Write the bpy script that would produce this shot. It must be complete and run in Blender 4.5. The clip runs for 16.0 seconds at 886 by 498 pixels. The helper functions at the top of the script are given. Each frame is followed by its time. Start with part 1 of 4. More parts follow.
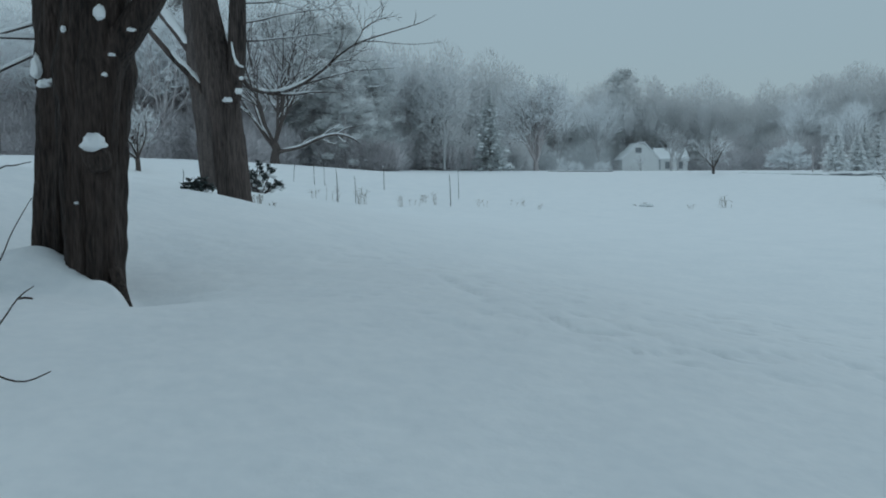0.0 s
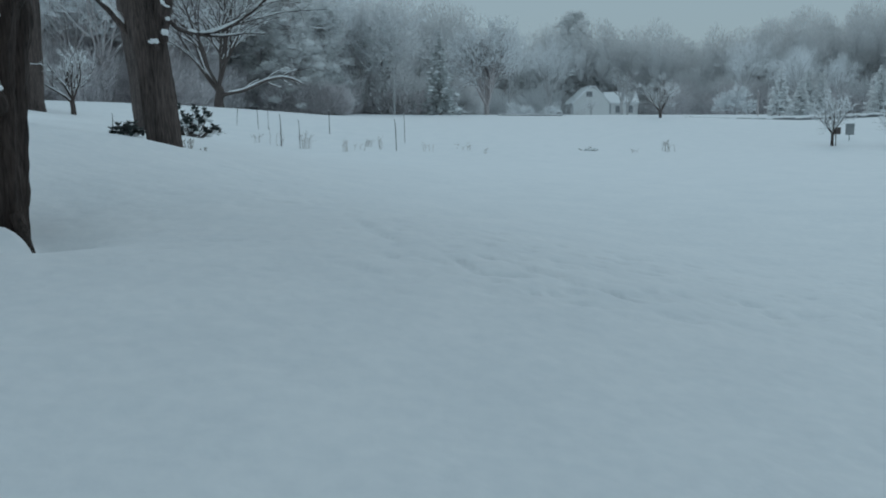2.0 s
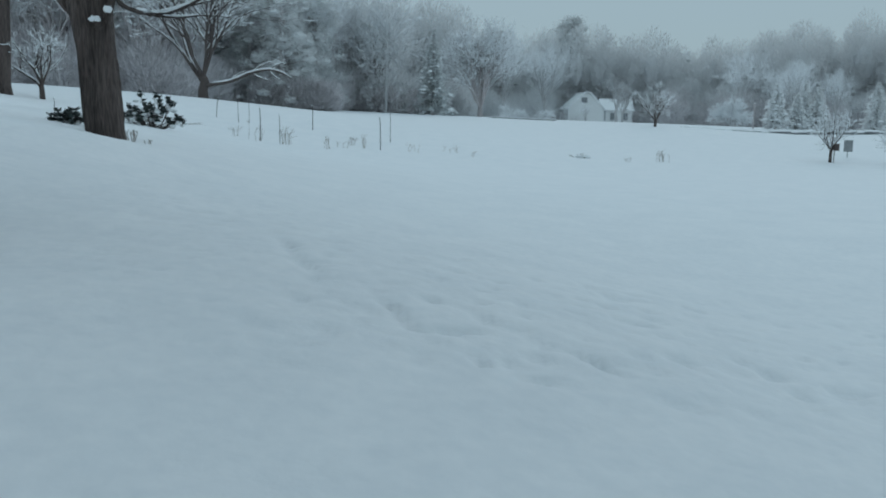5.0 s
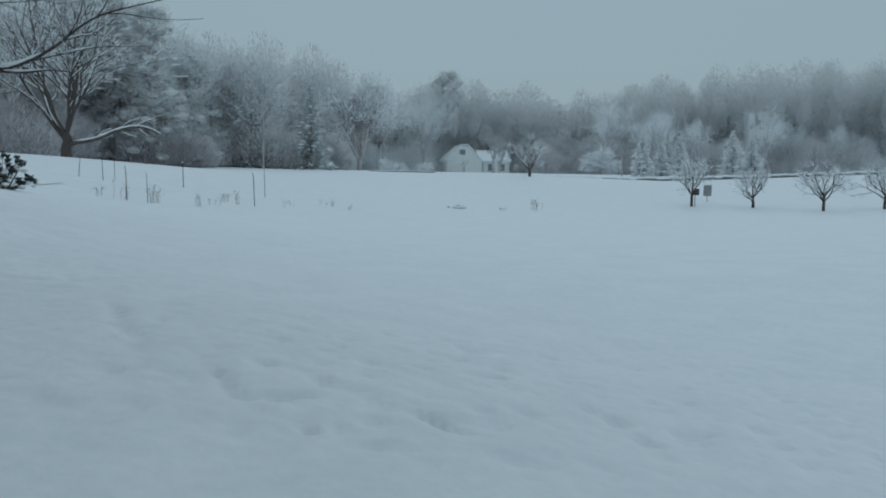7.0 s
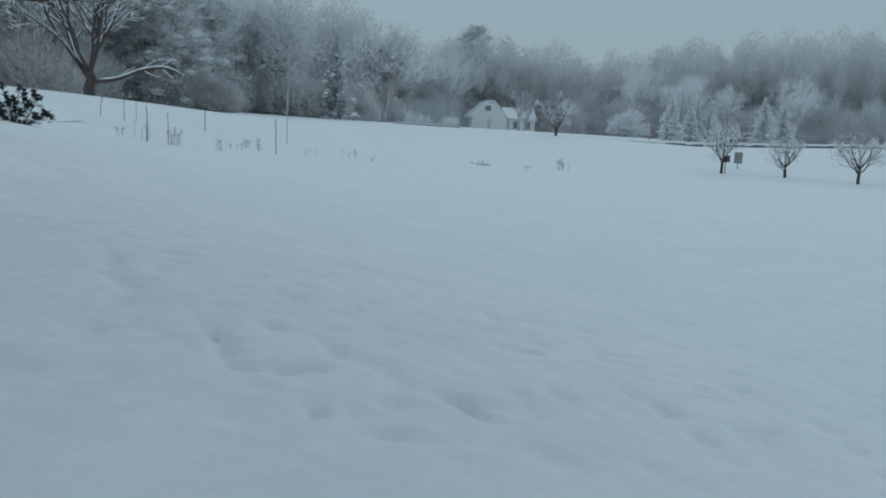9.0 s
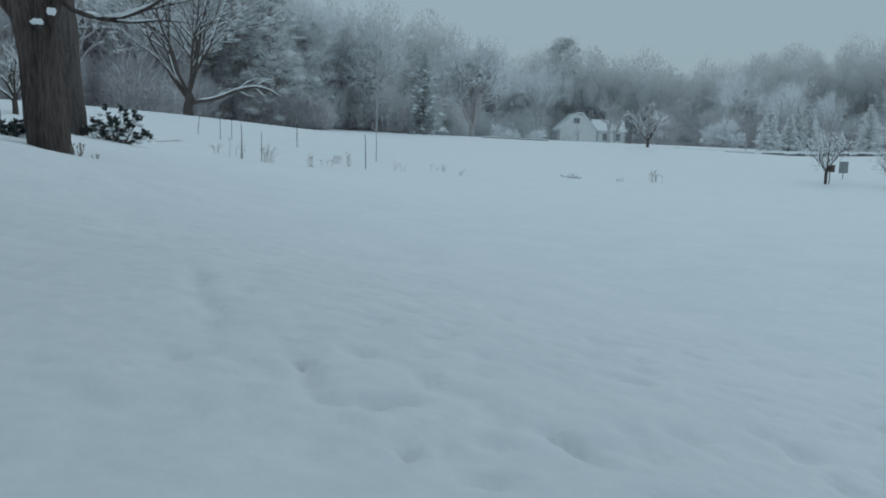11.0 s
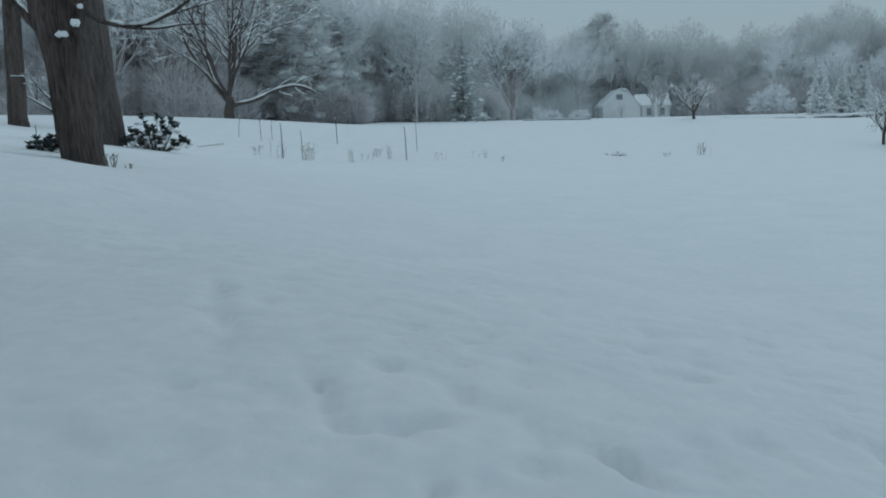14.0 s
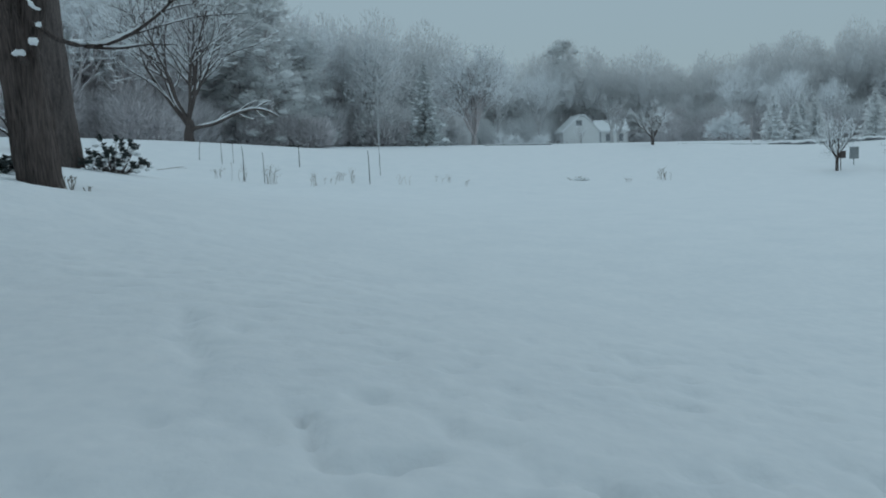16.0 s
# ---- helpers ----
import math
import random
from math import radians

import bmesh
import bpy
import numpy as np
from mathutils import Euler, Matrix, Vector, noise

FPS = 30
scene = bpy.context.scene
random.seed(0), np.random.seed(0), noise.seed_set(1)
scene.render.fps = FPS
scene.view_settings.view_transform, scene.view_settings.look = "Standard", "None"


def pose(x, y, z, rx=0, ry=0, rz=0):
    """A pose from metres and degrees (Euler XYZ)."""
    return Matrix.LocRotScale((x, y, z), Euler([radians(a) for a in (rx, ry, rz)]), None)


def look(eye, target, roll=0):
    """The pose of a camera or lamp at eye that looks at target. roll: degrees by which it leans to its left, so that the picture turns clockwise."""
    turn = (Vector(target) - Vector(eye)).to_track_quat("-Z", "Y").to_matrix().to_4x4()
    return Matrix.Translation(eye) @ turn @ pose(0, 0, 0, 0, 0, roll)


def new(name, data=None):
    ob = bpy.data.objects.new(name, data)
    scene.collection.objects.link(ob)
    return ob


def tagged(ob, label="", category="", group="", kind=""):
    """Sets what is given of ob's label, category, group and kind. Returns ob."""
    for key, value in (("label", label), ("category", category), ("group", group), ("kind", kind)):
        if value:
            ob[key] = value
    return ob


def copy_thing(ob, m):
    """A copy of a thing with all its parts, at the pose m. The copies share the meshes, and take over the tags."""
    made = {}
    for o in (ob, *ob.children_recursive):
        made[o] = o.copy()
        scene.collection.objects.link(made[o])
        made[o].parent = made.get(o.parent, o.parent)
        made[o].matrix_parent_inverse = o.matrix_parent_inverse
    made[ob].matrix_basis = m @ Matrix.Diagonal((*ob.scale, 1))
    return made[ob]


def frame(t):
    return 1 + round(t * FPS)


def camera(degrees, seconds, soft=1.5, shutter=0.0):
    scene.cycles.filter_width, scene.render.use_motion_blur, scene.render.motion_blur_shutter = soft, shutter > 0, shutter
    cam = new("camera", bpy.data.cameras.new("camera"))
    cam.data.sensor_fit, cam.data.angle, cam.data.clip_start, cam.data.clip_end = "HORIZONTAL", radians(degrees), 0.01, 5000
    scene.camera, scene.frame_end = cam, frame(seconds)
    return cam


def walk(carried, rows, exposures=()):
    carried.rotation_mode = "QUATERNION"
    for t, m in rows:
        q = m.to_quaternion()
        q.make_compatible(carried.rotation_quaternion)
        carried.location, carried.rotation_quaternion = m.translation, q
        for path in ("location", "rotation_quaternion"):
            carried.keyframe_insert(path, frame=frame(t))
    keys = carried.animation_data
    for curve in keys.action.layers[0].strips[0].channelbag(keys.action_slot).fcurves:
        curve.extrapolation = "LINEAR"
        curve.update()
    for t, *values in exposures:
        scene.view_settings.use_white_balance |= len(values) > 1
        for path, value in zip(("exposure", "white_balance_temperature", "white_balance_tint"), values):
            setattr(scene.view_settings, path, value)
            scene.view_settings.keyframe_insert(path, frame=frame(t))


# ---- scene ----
cam = camera(56.1, 16.0, soft=1.9)
PATH = [
    (0, (1.042, -1.049, 1.467), (1.018, 0.944, 1.302), -1.2),
    (0.5, (1.152, -1.27, 1.475), (1.127, 0.722, 1.294), -1.4),
    (1, (1.211, -1.294, 1.476), (1.22, 0.695, 1.261), -1.0),
    (1.5, (1.312, -1.223, 1.465), (1.371, 0.765, 1.249), -1.1),
    (2, (1.425, -1.131, 1.46), (1.509, 0.845, 1.161), -1.2),
    (2.5, (1.577, -0.789, 1.433), (1.635, 1.191, 1.159), -1.9),
    (3, (1.668, -0.455, 1.444), (1.627, 1.517, 1.112), -1.6),
    (3.5, (1.71, -0.2, 1.472), (1.686, 1.766, 1.106), -0.2),
    (6, (2.096, 0.766, 1.466), (2.302, 2.745, 1.266), 0.3),
    (6.5, (2.206, 0.763, 1.526), (2.479, 2.738, 1.364), -0.1),
    (7, (2.223, 0.722, 1.458), (2.603, 2.678, 1.287), -0.2),
    (7.5, (2.268, 0.775, 1.436), (2.722, 2.705, 1.171), 0.8),
    (8, (2.231, 1.043, 1.403), (2.658, 2.979, 1.132), -0.3),
    (8.5, (2.219, 1.27, 1.446), (2.661, 3.203, 1.184), -0.2),
    (9, (2.263, 1.4, 1.399), (2.597, 3.353, 1.122), 2.3),
    (9.5, (2.28, 1.589, 1.381), (2.452, 3.563, 1.105), 1.7),
    (10, (2.243, 1.663, 1.384), (2.387, 3.638, 1.104), 1.4),
    (12.5, (2.307, 2.091, 1.383), (2.359, 4.081, 1.186), 0.2),
    (13, (2.324, 2.234, 1.368), (2.368, 4.223, 1.161), -1.8),
    (13.5, (2.32, 2.286, 1.378), (2.34, 4.274, 1.163), -3.6),
    (14, (2.381, 2.201, 1.38), (2.387, 4.181, 1.101), -2.5),
    (14.5, (2.346, 2.311, 1.361), (2.326, 4.293, 1.091), -2.1),
    (15, (2.332, 2.273, 1.372), (2.32, 4.257, 1.12), -2.0),
    (15.5, (2.348, 2.308, 1.373), (2.408, 4.292, 1.132), -1.4),
    (16, (2.262, 2.383, 1.365), (2.364, 4.367, 1.14), -2.2),
]
walk(cam, [(t, look(eye, target, roll)) for t, eye, target, roll in PATH],
     [(0, 0.0), (1.5, 0.0), (2.0, -0.07), (2.5, 0.07), (3.0, 0.0), (3.5, 0.30), (4.7, 0.18), (6.0, -0.04), (8.0, -0.06), (9.0, -0.05), (9.6, 0.01), (10.0, -0.02), (12.5, 0.02), (13.2, -0.05), (14.0, -0.05), (16.0, -0.03)])

# ---------------------------------------------------------------- light
world = bpy.data.worlds.new("overcast")
scene.world = world
world.use_nodes = True
wn, wl = world.node_tree.nodes, world.node_tree.links
wn.clear()
sky = wn.new("ShaderNodeTexSky")
sky.sky_type, sky.sun_disc = "NISHITA", False
sky.sun_elevation, sky.sun_rotation = radians(28), radians(200)
sky_bg = wn.new("ShaderNodeBackground")
sky_bg.inputs["Strength"].default_value = 0.008
wl.new(sky.outputs[0], sky_bg.inputs["Color"])
cloud = wn.new("ShaderNodeBackground")          # the closed snow cloud
cloud.inputs["Strength"].default_value = 0.385
wtc = wn.new("ShaderNodeTexCoord")
wnz = wn.new("ShaderNodeTexNoise")
wnz.inputs["Scale"].default_value = 1.6
wnz.inputs["Detail"].default_value = 3
wcr = wn.new("ShaderNodeValToRGB")
wcr.color_ramp.elements[0].position, wcr.color_ramp.elements[1].position = 0.3, 0.7
wcr.color_ramp.elements[0].color = (0.735, 0.995, 1.13, 1)
wcr.color_ramp.elements[1].color = (0.765, 1.035, 1.175, 1)
wl.new(wtc.outputs["Generated"], wnz.inputs["Vector"])
wl.new(wnz.outputs["Fac"], wcr.inputs["Fac"])
wl.new(wcr.outputs[0], cloud.inputs["Color"])
wsep = wn.new("ShaderNodeSeparateXYZ")
wup = wn.new("ShaderNodeMapRange")
wup.inputs["From Min"].default_value, wup.inputs["From Max"].default_value = 0.0, 1.0
wup.inputs["To Min"].default_value, wup.inputs["To Max"].default_value = 0.325, 0.53
wl.new(wtc.outputs["Generated"], wsep.inputs[0])
wl.new(wsep.outputs["Z"], wup.inputs["Value"])
wl.new(wup.outputs[0], cloud.inputs["Strength"])
wadd = wn.new("ShaderNodeAddShader")
wout = wn.new("ShaderNodeOutputWorld")
wl.new(sky_bg.outputs[0], wadd.inputs[0])
wl.new(cloud.outputs[0], wadd.inputs[1])
wl.new(wadd.outputs[0], wout.inputs["Surface"])

sun_data = bpy.data.lights.new("sun", "SUN")
sun_data.energy, sun_data.angle, sun_data.color = 0.35, radians(25), (0.94, 0.98, 1.0)
sun = new("sun", sun_data)
sun.matrix_world = look((20, 40, 24), (0, 0, 0))

# ---------------------------------------------------------------- materials


def material(name, low, high, scale=4.0, rough=0.9, bump=0.0, bump_scale=20.0, stretch=(1, 1, 1), spread=0.0, island=False, fine=None, thin=False, gloss=0.25):
    """A two-scale noise between two colours, with relief and a shift of brightness per object or per piece."""
    m = bpy.data.materials.new(name)
    m.use_nodes = True
    n, l = m.node_tree.nodes, m.node_tree.links
    b = n["Principled BSDF"]
    b.inputs["Roughness"].default_value = rough
    b.inputs["Specular IOR Level"].default_value = gloss
    tc = n.new("ShaderNodeTexCoord")
    mp = n.new("ShaderNodeMapping")
    mp.inputs["Scale"].default_value = stretch
    l.new(tc.outputs["Object"], mp.inputs["Vector"])
    a = n.new("ShaderNodeTexNoise")
    a.inputs["Scale"].default_value, a.inputs["Detail"].default_value = scale, 6
    c = n.new("ShaderNodeTexNoise")
    c.inputs["Scale"].default_value, c.inputs["Detail"].default_value = fine or scale * 7, 4
    l.new(mp.outputs[0], a.inputs["Vector"])
    l.new(mp.outputs[0], c.inputs["Vector"])
    mix = n.new("ShaderNodeMath")
    mix.operation = "MULTIPLY_ADD"
    mix.inputs[1].default_value = 0.5
    l.new(a.outputs["Fac"], mix.inputs[0])
    half = n.new("ShaderNodeMath")
    half.operation = "MULTIPLY"
    half.inputs[1].default_value = 0.5
    l.new(c.outputs["Fac"], half.inputs[0])
    l.new(half.outputs[0], mix.inputs[2])
    r = n.new("ShaderNodeValToRGB")
    r.color_ramp.elements[0].position, r.color_ramp.elements[1].position = 0.36, 0.64
    r.color_ramp.elements[0].color, r.color_ramp.elements[1].color = (*low, 1), (*high, 1)
    l.new(mix.outputs[0], r.inputs["Fac"])
    col = r.outputs[0]
    if spread:
        src = n.new("ShaderNodeNewGeometry").outputs["Random Per Island"] if island else n.new("ShaderNodeObjectInfo").outputs["Random"]
        rng = n.new("ShaderNodeMapRange")
        rng.inputs["To Min"].default_value, rng.inputs["To Max"].default_value = 1 - spread, 1 + spread
        l.new(src, rng.inputs["Value"])
        hsv = n.new("ShaderNodeHueSaturation")
        l.new(rng.outputs[0], hsv.inputs["Value"])
        l.new(col, hsv.inputs["Color"])
        col = hsv.outputs[0]
    l.new(col, b.inputs["Base Color"])
    if thin:
        # translucent half added to brighten crown interiors, imitating haze
        tr = n.new("ShaderNodeBsdfTranslucent")
        l.new(col, tr.inputs["Color"])
        ms = n.new("ShaderNodeMixShader")
        ms.inputs["Fac"].default_value = 0.5
        l.new(b.outputs[0], ms.inputs[1])
        l.new(tr.outputs[0], ms.inputs[2])
        l.new(ms.outputs[0], n["Material Output"].inputs["Surface"])
    if bump:
        d = n.new("ShaderNodeTexNoise")
        d.inputs["Scale"].default_value, d.inputs["Detail"].default_value = bump_scale, 5
        l.new(mp.outputs[0], d.inputs["Vector"])
        bp = n.new("ShaderNodeBump")
        bp.inputs["Strength"].default_value, bp.inputs["Distance"].default_value = 0.8, bump
        l.new(d.outputs["Fac"], bp.inputs["Height"])
        l.new(bp.outputs[0], b.inputs["Normal"])
    return m


SNOW = material("fresh_snow", (0.80, 0.83, 0.86), (0.87, 0.89, 0.91), 1.3, 0.9, 0.006, 14.0, gloss=0.03)
SNOW_CAP = material("clinging_snow", (0.84, 0.87, 0.90), (0.90, 0.92, 0.93), 9.0, 0.8, 0.01, 30.0)
BARK = material("wet_maple_bark", (0.010, 0.008, 0.0075), (0.085, 0.062, 0.054), 1.3, 0.8, 0.12, 6.5, (3.4, 3.4, 0.45), fine=14.0)
BARK_DARK = material("damp_maple_bark", (0.022, 0.018, 0.017), (0.15, 0.118, 0.108), 1.0, 0.9, 0.10, 6.0, (4.0, 4.0, 0.35), fine=10.0)
BARK_MID = material("grey_maple_bark", (0.058, 0.048, 0.046), (0.165, 0.136, 0.128), 4.0, 0.9, 0.05, 13.0, (3.0, 3.0, 0.4))
# mid-distance bark, its tone raised to imitate a veil of haze
BARK_PALE = material("hazed_pale_bark", (0.14, 0.122, 0.12), (0.28, 0.245, 0.24), 2.0, 0.95, 0.03, 9.0, (2, 2, 0.5))
# both far barks are lightened in place of haze between them and the eye
BARK_FAR = material("hazed_far_bark", (0.4, 0.365, 0.37), (0.58, 0.545, 0.55), 1.5, 0.95, 0, 1, (2, 2, 0.6), 0.2)
BARK_HAZE = material("hazed_bark", (0.42, 0.42, 0.43), (0.56, 0.56, 0.57), 1.5, 0.95, spread=0.1)
TWIG = material("bare_twigs", (0.20, 0.18, 0.185), (0.32, 0.295, 0.30), 1.5, 0.95, spread=0.2, thin=True)
# snowy far twigs, with distance haze painted in as a paler tone
TWIG_HAZE = material("hazed_twigs", (0.70, 0.71, 0.72), (0.80, 0.81, 0.82), 0.05, 0.95, spread=0.10, island=True, fine=0.3, thin=True)
# wood and brush twigs brightened beyond their snow, to lift darks like haze
TWIG_WOOD = material("hazed_snowy_twigs", (0.60, 0.565, 0.58), (0.74, 0.705, 0.72), 0.10, 0.95, spread=0.2, island=True, fine=0.5, thin=True)
TWIG_BRUSH = material("hazed_brush", (0.58, 0.56, 0.575), (0.72, 0.70, 0.715), 0.12, 0.95, spread=0.25, island=True, fine=0.6, thin=True)
# darkest needles, still lifted to carry some haze in the colour
NEEDLE_DARK = material("hazed_dark_needles", (0.3, 0.29, 0.29), (0.44, 0.42, 0.42), 0.5, 0.9, spread=0.25, island=True, thin=True)
# needle colours far paler than foliage: the haze is put into them
NEEDLE = material("hazed_pine_needles", (0.75, 0.765, 0.77), (0.84, 0.855, 0.86), 0.4, 0.9, spread=0.12, island=True, thin=True)
NEEDLE_FAR = material("hazed_far_needles", (0.77, 0.785, 0.79), (0.85, 0.865, 0.87), 0.3, 0.9, spread=0.10, island=True, thin=True)
# spruce green lightened as if seen through haze
SPRUCE = material("hazed_spruce_needles", (0.54, 0.565, 0.57), (0.66, 0.685, 0.69), 0.4, 0.9, spread=0.2, island=True, thin=True)
# pale grey-blue stands for the haze of distance
RIDGE = material("hazed_wooded_ridge", (0.62, 0.645, 0.655), (0.7, 0.72, 0.73), 0.03, 1.0, fine=0.3)
# leaf green lifted slightly toward grey as painted haze
LEAF = material("cold_rhododendron_leaf", (0.028, 0.038, 0.038), (0.075, 0.09, 0.086), 14.0, 0.5, spread=0.3, island=True)
REED = material("dry_stalk", (0.22, 0.20, 0.18), (0.42, 0.38, 0.34), 9.0, 0.9, spread=0.3)
STAKE = material("weathered_stake", (0.055, 0.05, 0.05), (0.15, 0.14, 0.14), 12.0, 0.9, spread=0.2)
CLAPBOARD = material("pale_clapboard", (0.76, 0.78, 0.785), (0.82, 0.84, 0.845), 0.8, 0.8, 0.01, 9.0, (0.4, 0.4, 7.0))
TRIM = material("grey_trim", (0.36, 0.38, 0.40), (0.46, 0.48, 0.50), 2.0, 0.7)
CHIMNEY = material("chimney_masonry", (0.32, 0.33, 0.34), (0.48, 0.49, 0.50), 3.0, 0.9)
PANEL = material("galvanised_board", (0.20, 0.22, 0.23), (0.32, 0.34, 0.35), 4.0, 0.6)
STONE = material("field_stone", (0.08, 0.085, 0.09), (0.22, 0.23, 0.24), 1.4, 0.9, spread=0.3)
# glass base lightened, so the cottage windows carry haze in their colour
GLASS = bpy.data.materials.new("hazed_window_glass")
GLASS.use_nodes = True
GLASS.node_tree.nodes["Principled BSDF"].inputs["Base Color"].default_value = (0.22, 0.24, 0.26, 1)
GLASS.node_tree.nodes["Principled BSDF"].inputs["Roughness"].default_value = 0.08

# ---------------------------------------------------------------- ground

# mounds of the meadow: centre x, y, radius, height
HILLS = [
    (1.8, 5.3, 3, 0.370),
    (-9, 8, 8, 1.910),
    (-4, 18, 5, -0.085),
    (-16, 34, 10, 0.637),
    (-14, 65, 16, 0.768),
    (-30, 40, 25, 2.247),
    (-1, 47, 7, 0.398),
    (-6, 40, 7, -1.216),
    (2, 38, 12, -0.839),
    (0, 112, 30, 0.153),
    (30, 48, 16, -0.978),
    (27, 79, 14, 1.119),
    (45, 140, 40, 1.839),
    (70, 95, 25, -0.374),
    (15, 25, 14, -0.407),
    (3, 5, 9, -1.192),
    (-2.4, 6.4, 1.6, -0.333),
    (-7, 24, 5, 0.327),
    (0, -25, 25, 0.226),
    (8, 75, 18, -0.729),
    (38, 93, 11, -0.627),
    (85, 95, 18, 1.376),
    (-40, 110, 40, 3.242),
    (1, 29, 8, -0.228),
    (-2.85, 12.4, 0.9, 0.15),
]
# trodden hollows, half filled by new snow: x, y, half length, half width, turn, depth
TRAIL = [
    (1.90, 5.49, 0.27, 0.040, -70, 0.15), (2.17, 5.33, 0.22, 0.070, 24, 0.14), (2.81, 5.33, 0.15, 0.063, 16, 0.10), (3.04, 5.19, 0.22, 0.058, -64, 0.12),
    (2.34, 4.84, 0.09, 0.045, -58, 0.10), (2.52, 4.90, 0.09, 0.096, -8, 0.08), (2.62, 4.65, 0.11, 0.050, 5, 0.10), (1.07, 6.95, 0.71, 0.064, -72, 0.09),
    (3.39, 5.50, 0.11, 0.082, -19, 0.08), (3.69, 5.62, 0.13, 0.076, 6, 0.07), (4.29, 5.67, 0.17, 0.110, -62, 0.10), (4.38, 5.29, 0.10, 0.096, -62, 0.09),
    (3.39, 4.72, 0.15, 0.077, -18, 0.10), (3.60, 6.54, 0.18, 0.111, 17, 0.06), (1.57, 5.51, 0.08, 0.066, -25, 0.08), (2.08, 6.06, 0.06, 0.061, -56, 0.09),
]


def unrolled(x, y):
    """Height of the meadow's large forms."""
    z = 0 * x
    for a, b, r, h in HILLS:
        z = z + h * np.exp(-((x - a) ** 2 + (y - b) ** 2) / (2 * r * r))
    return z


def ground(x, y):
    return float(unrolled(np.float64(x), np.float64(y)))


def value_noise(x, y, seed):
    """Smooth lattice noise, -1 to 1."""
    def corner(i, j):
        v = np.sin(i * 127.1 + j * 311.7 + seed * 74.7) * 43758.5453
        return 2 * (v - np.floor(v)) - 1
    i, j = np.floor(x), np.floor(y)
    u, v = x - i, y - j
    u, v = u * u * (3 - 2 * u), v * v * (3 - 2 * v)
    return (corner(i, j) * (1 - u) + corner(i + 1, j) * u) * (1 - v) + (corner(i, j + 1) * (1 - u) + corner(i + 1, j + 1) * u) * v


def mesh_object(name, verts, faces, mat, parent=None, label="", smooth=False):
    me = bpy.data.meshes.new(name)
    me.from_pydata(np.asarray(verts).tolist(), [], faces if isinstance(faces, list) else faces.tolist())
    me.materials.append(mat)
    if smooth:
        me.polygons.foreach_set("use_smooth", [True] * len(me.polygons))
    me.update()
    ob = new(name, me)
    if parent is not None:
        ob.parent = parent
    if label:
        tagged(ob, label)
    if parent is not None and name in STUFF:
        tagged(ob, kind="stuff")
    return ob


# parts too fine to count
STUFF = ("snow", "twigs", "spray", "twig_snow", "needles", "leaves", "stalks", "stems", "crown", "stones")


def part(name, bm, mat, parent, label="", smooth=False):
    me = bpy.data.meshes.new(name)
    if smooth:
        for f in bm.faces:
            f.smooth = True
    bm.to_mesh(me)
    bm.free()
    me.materials.append(mat)
    ob = new(name, me)
    ob.parent = parent
    if label:
        tagged(ob, label)
    if name in STUFF:
        tagged(ob, kind="stuff")
    return ob


def spread_axis(lo, hi, step, far):
    """Even steps between lo and hi, then ever longer ones out to far."""
    inner = np.arange(lo, hi + 1e-6, step)
    out, s = [], step
    x = hi
    while x < far:
        s *= 1.09
        x += s
        out.append(x)
    out = np.array(out)
    return np.concatenate([(lo - (out - hi))[::-1], inner, out])


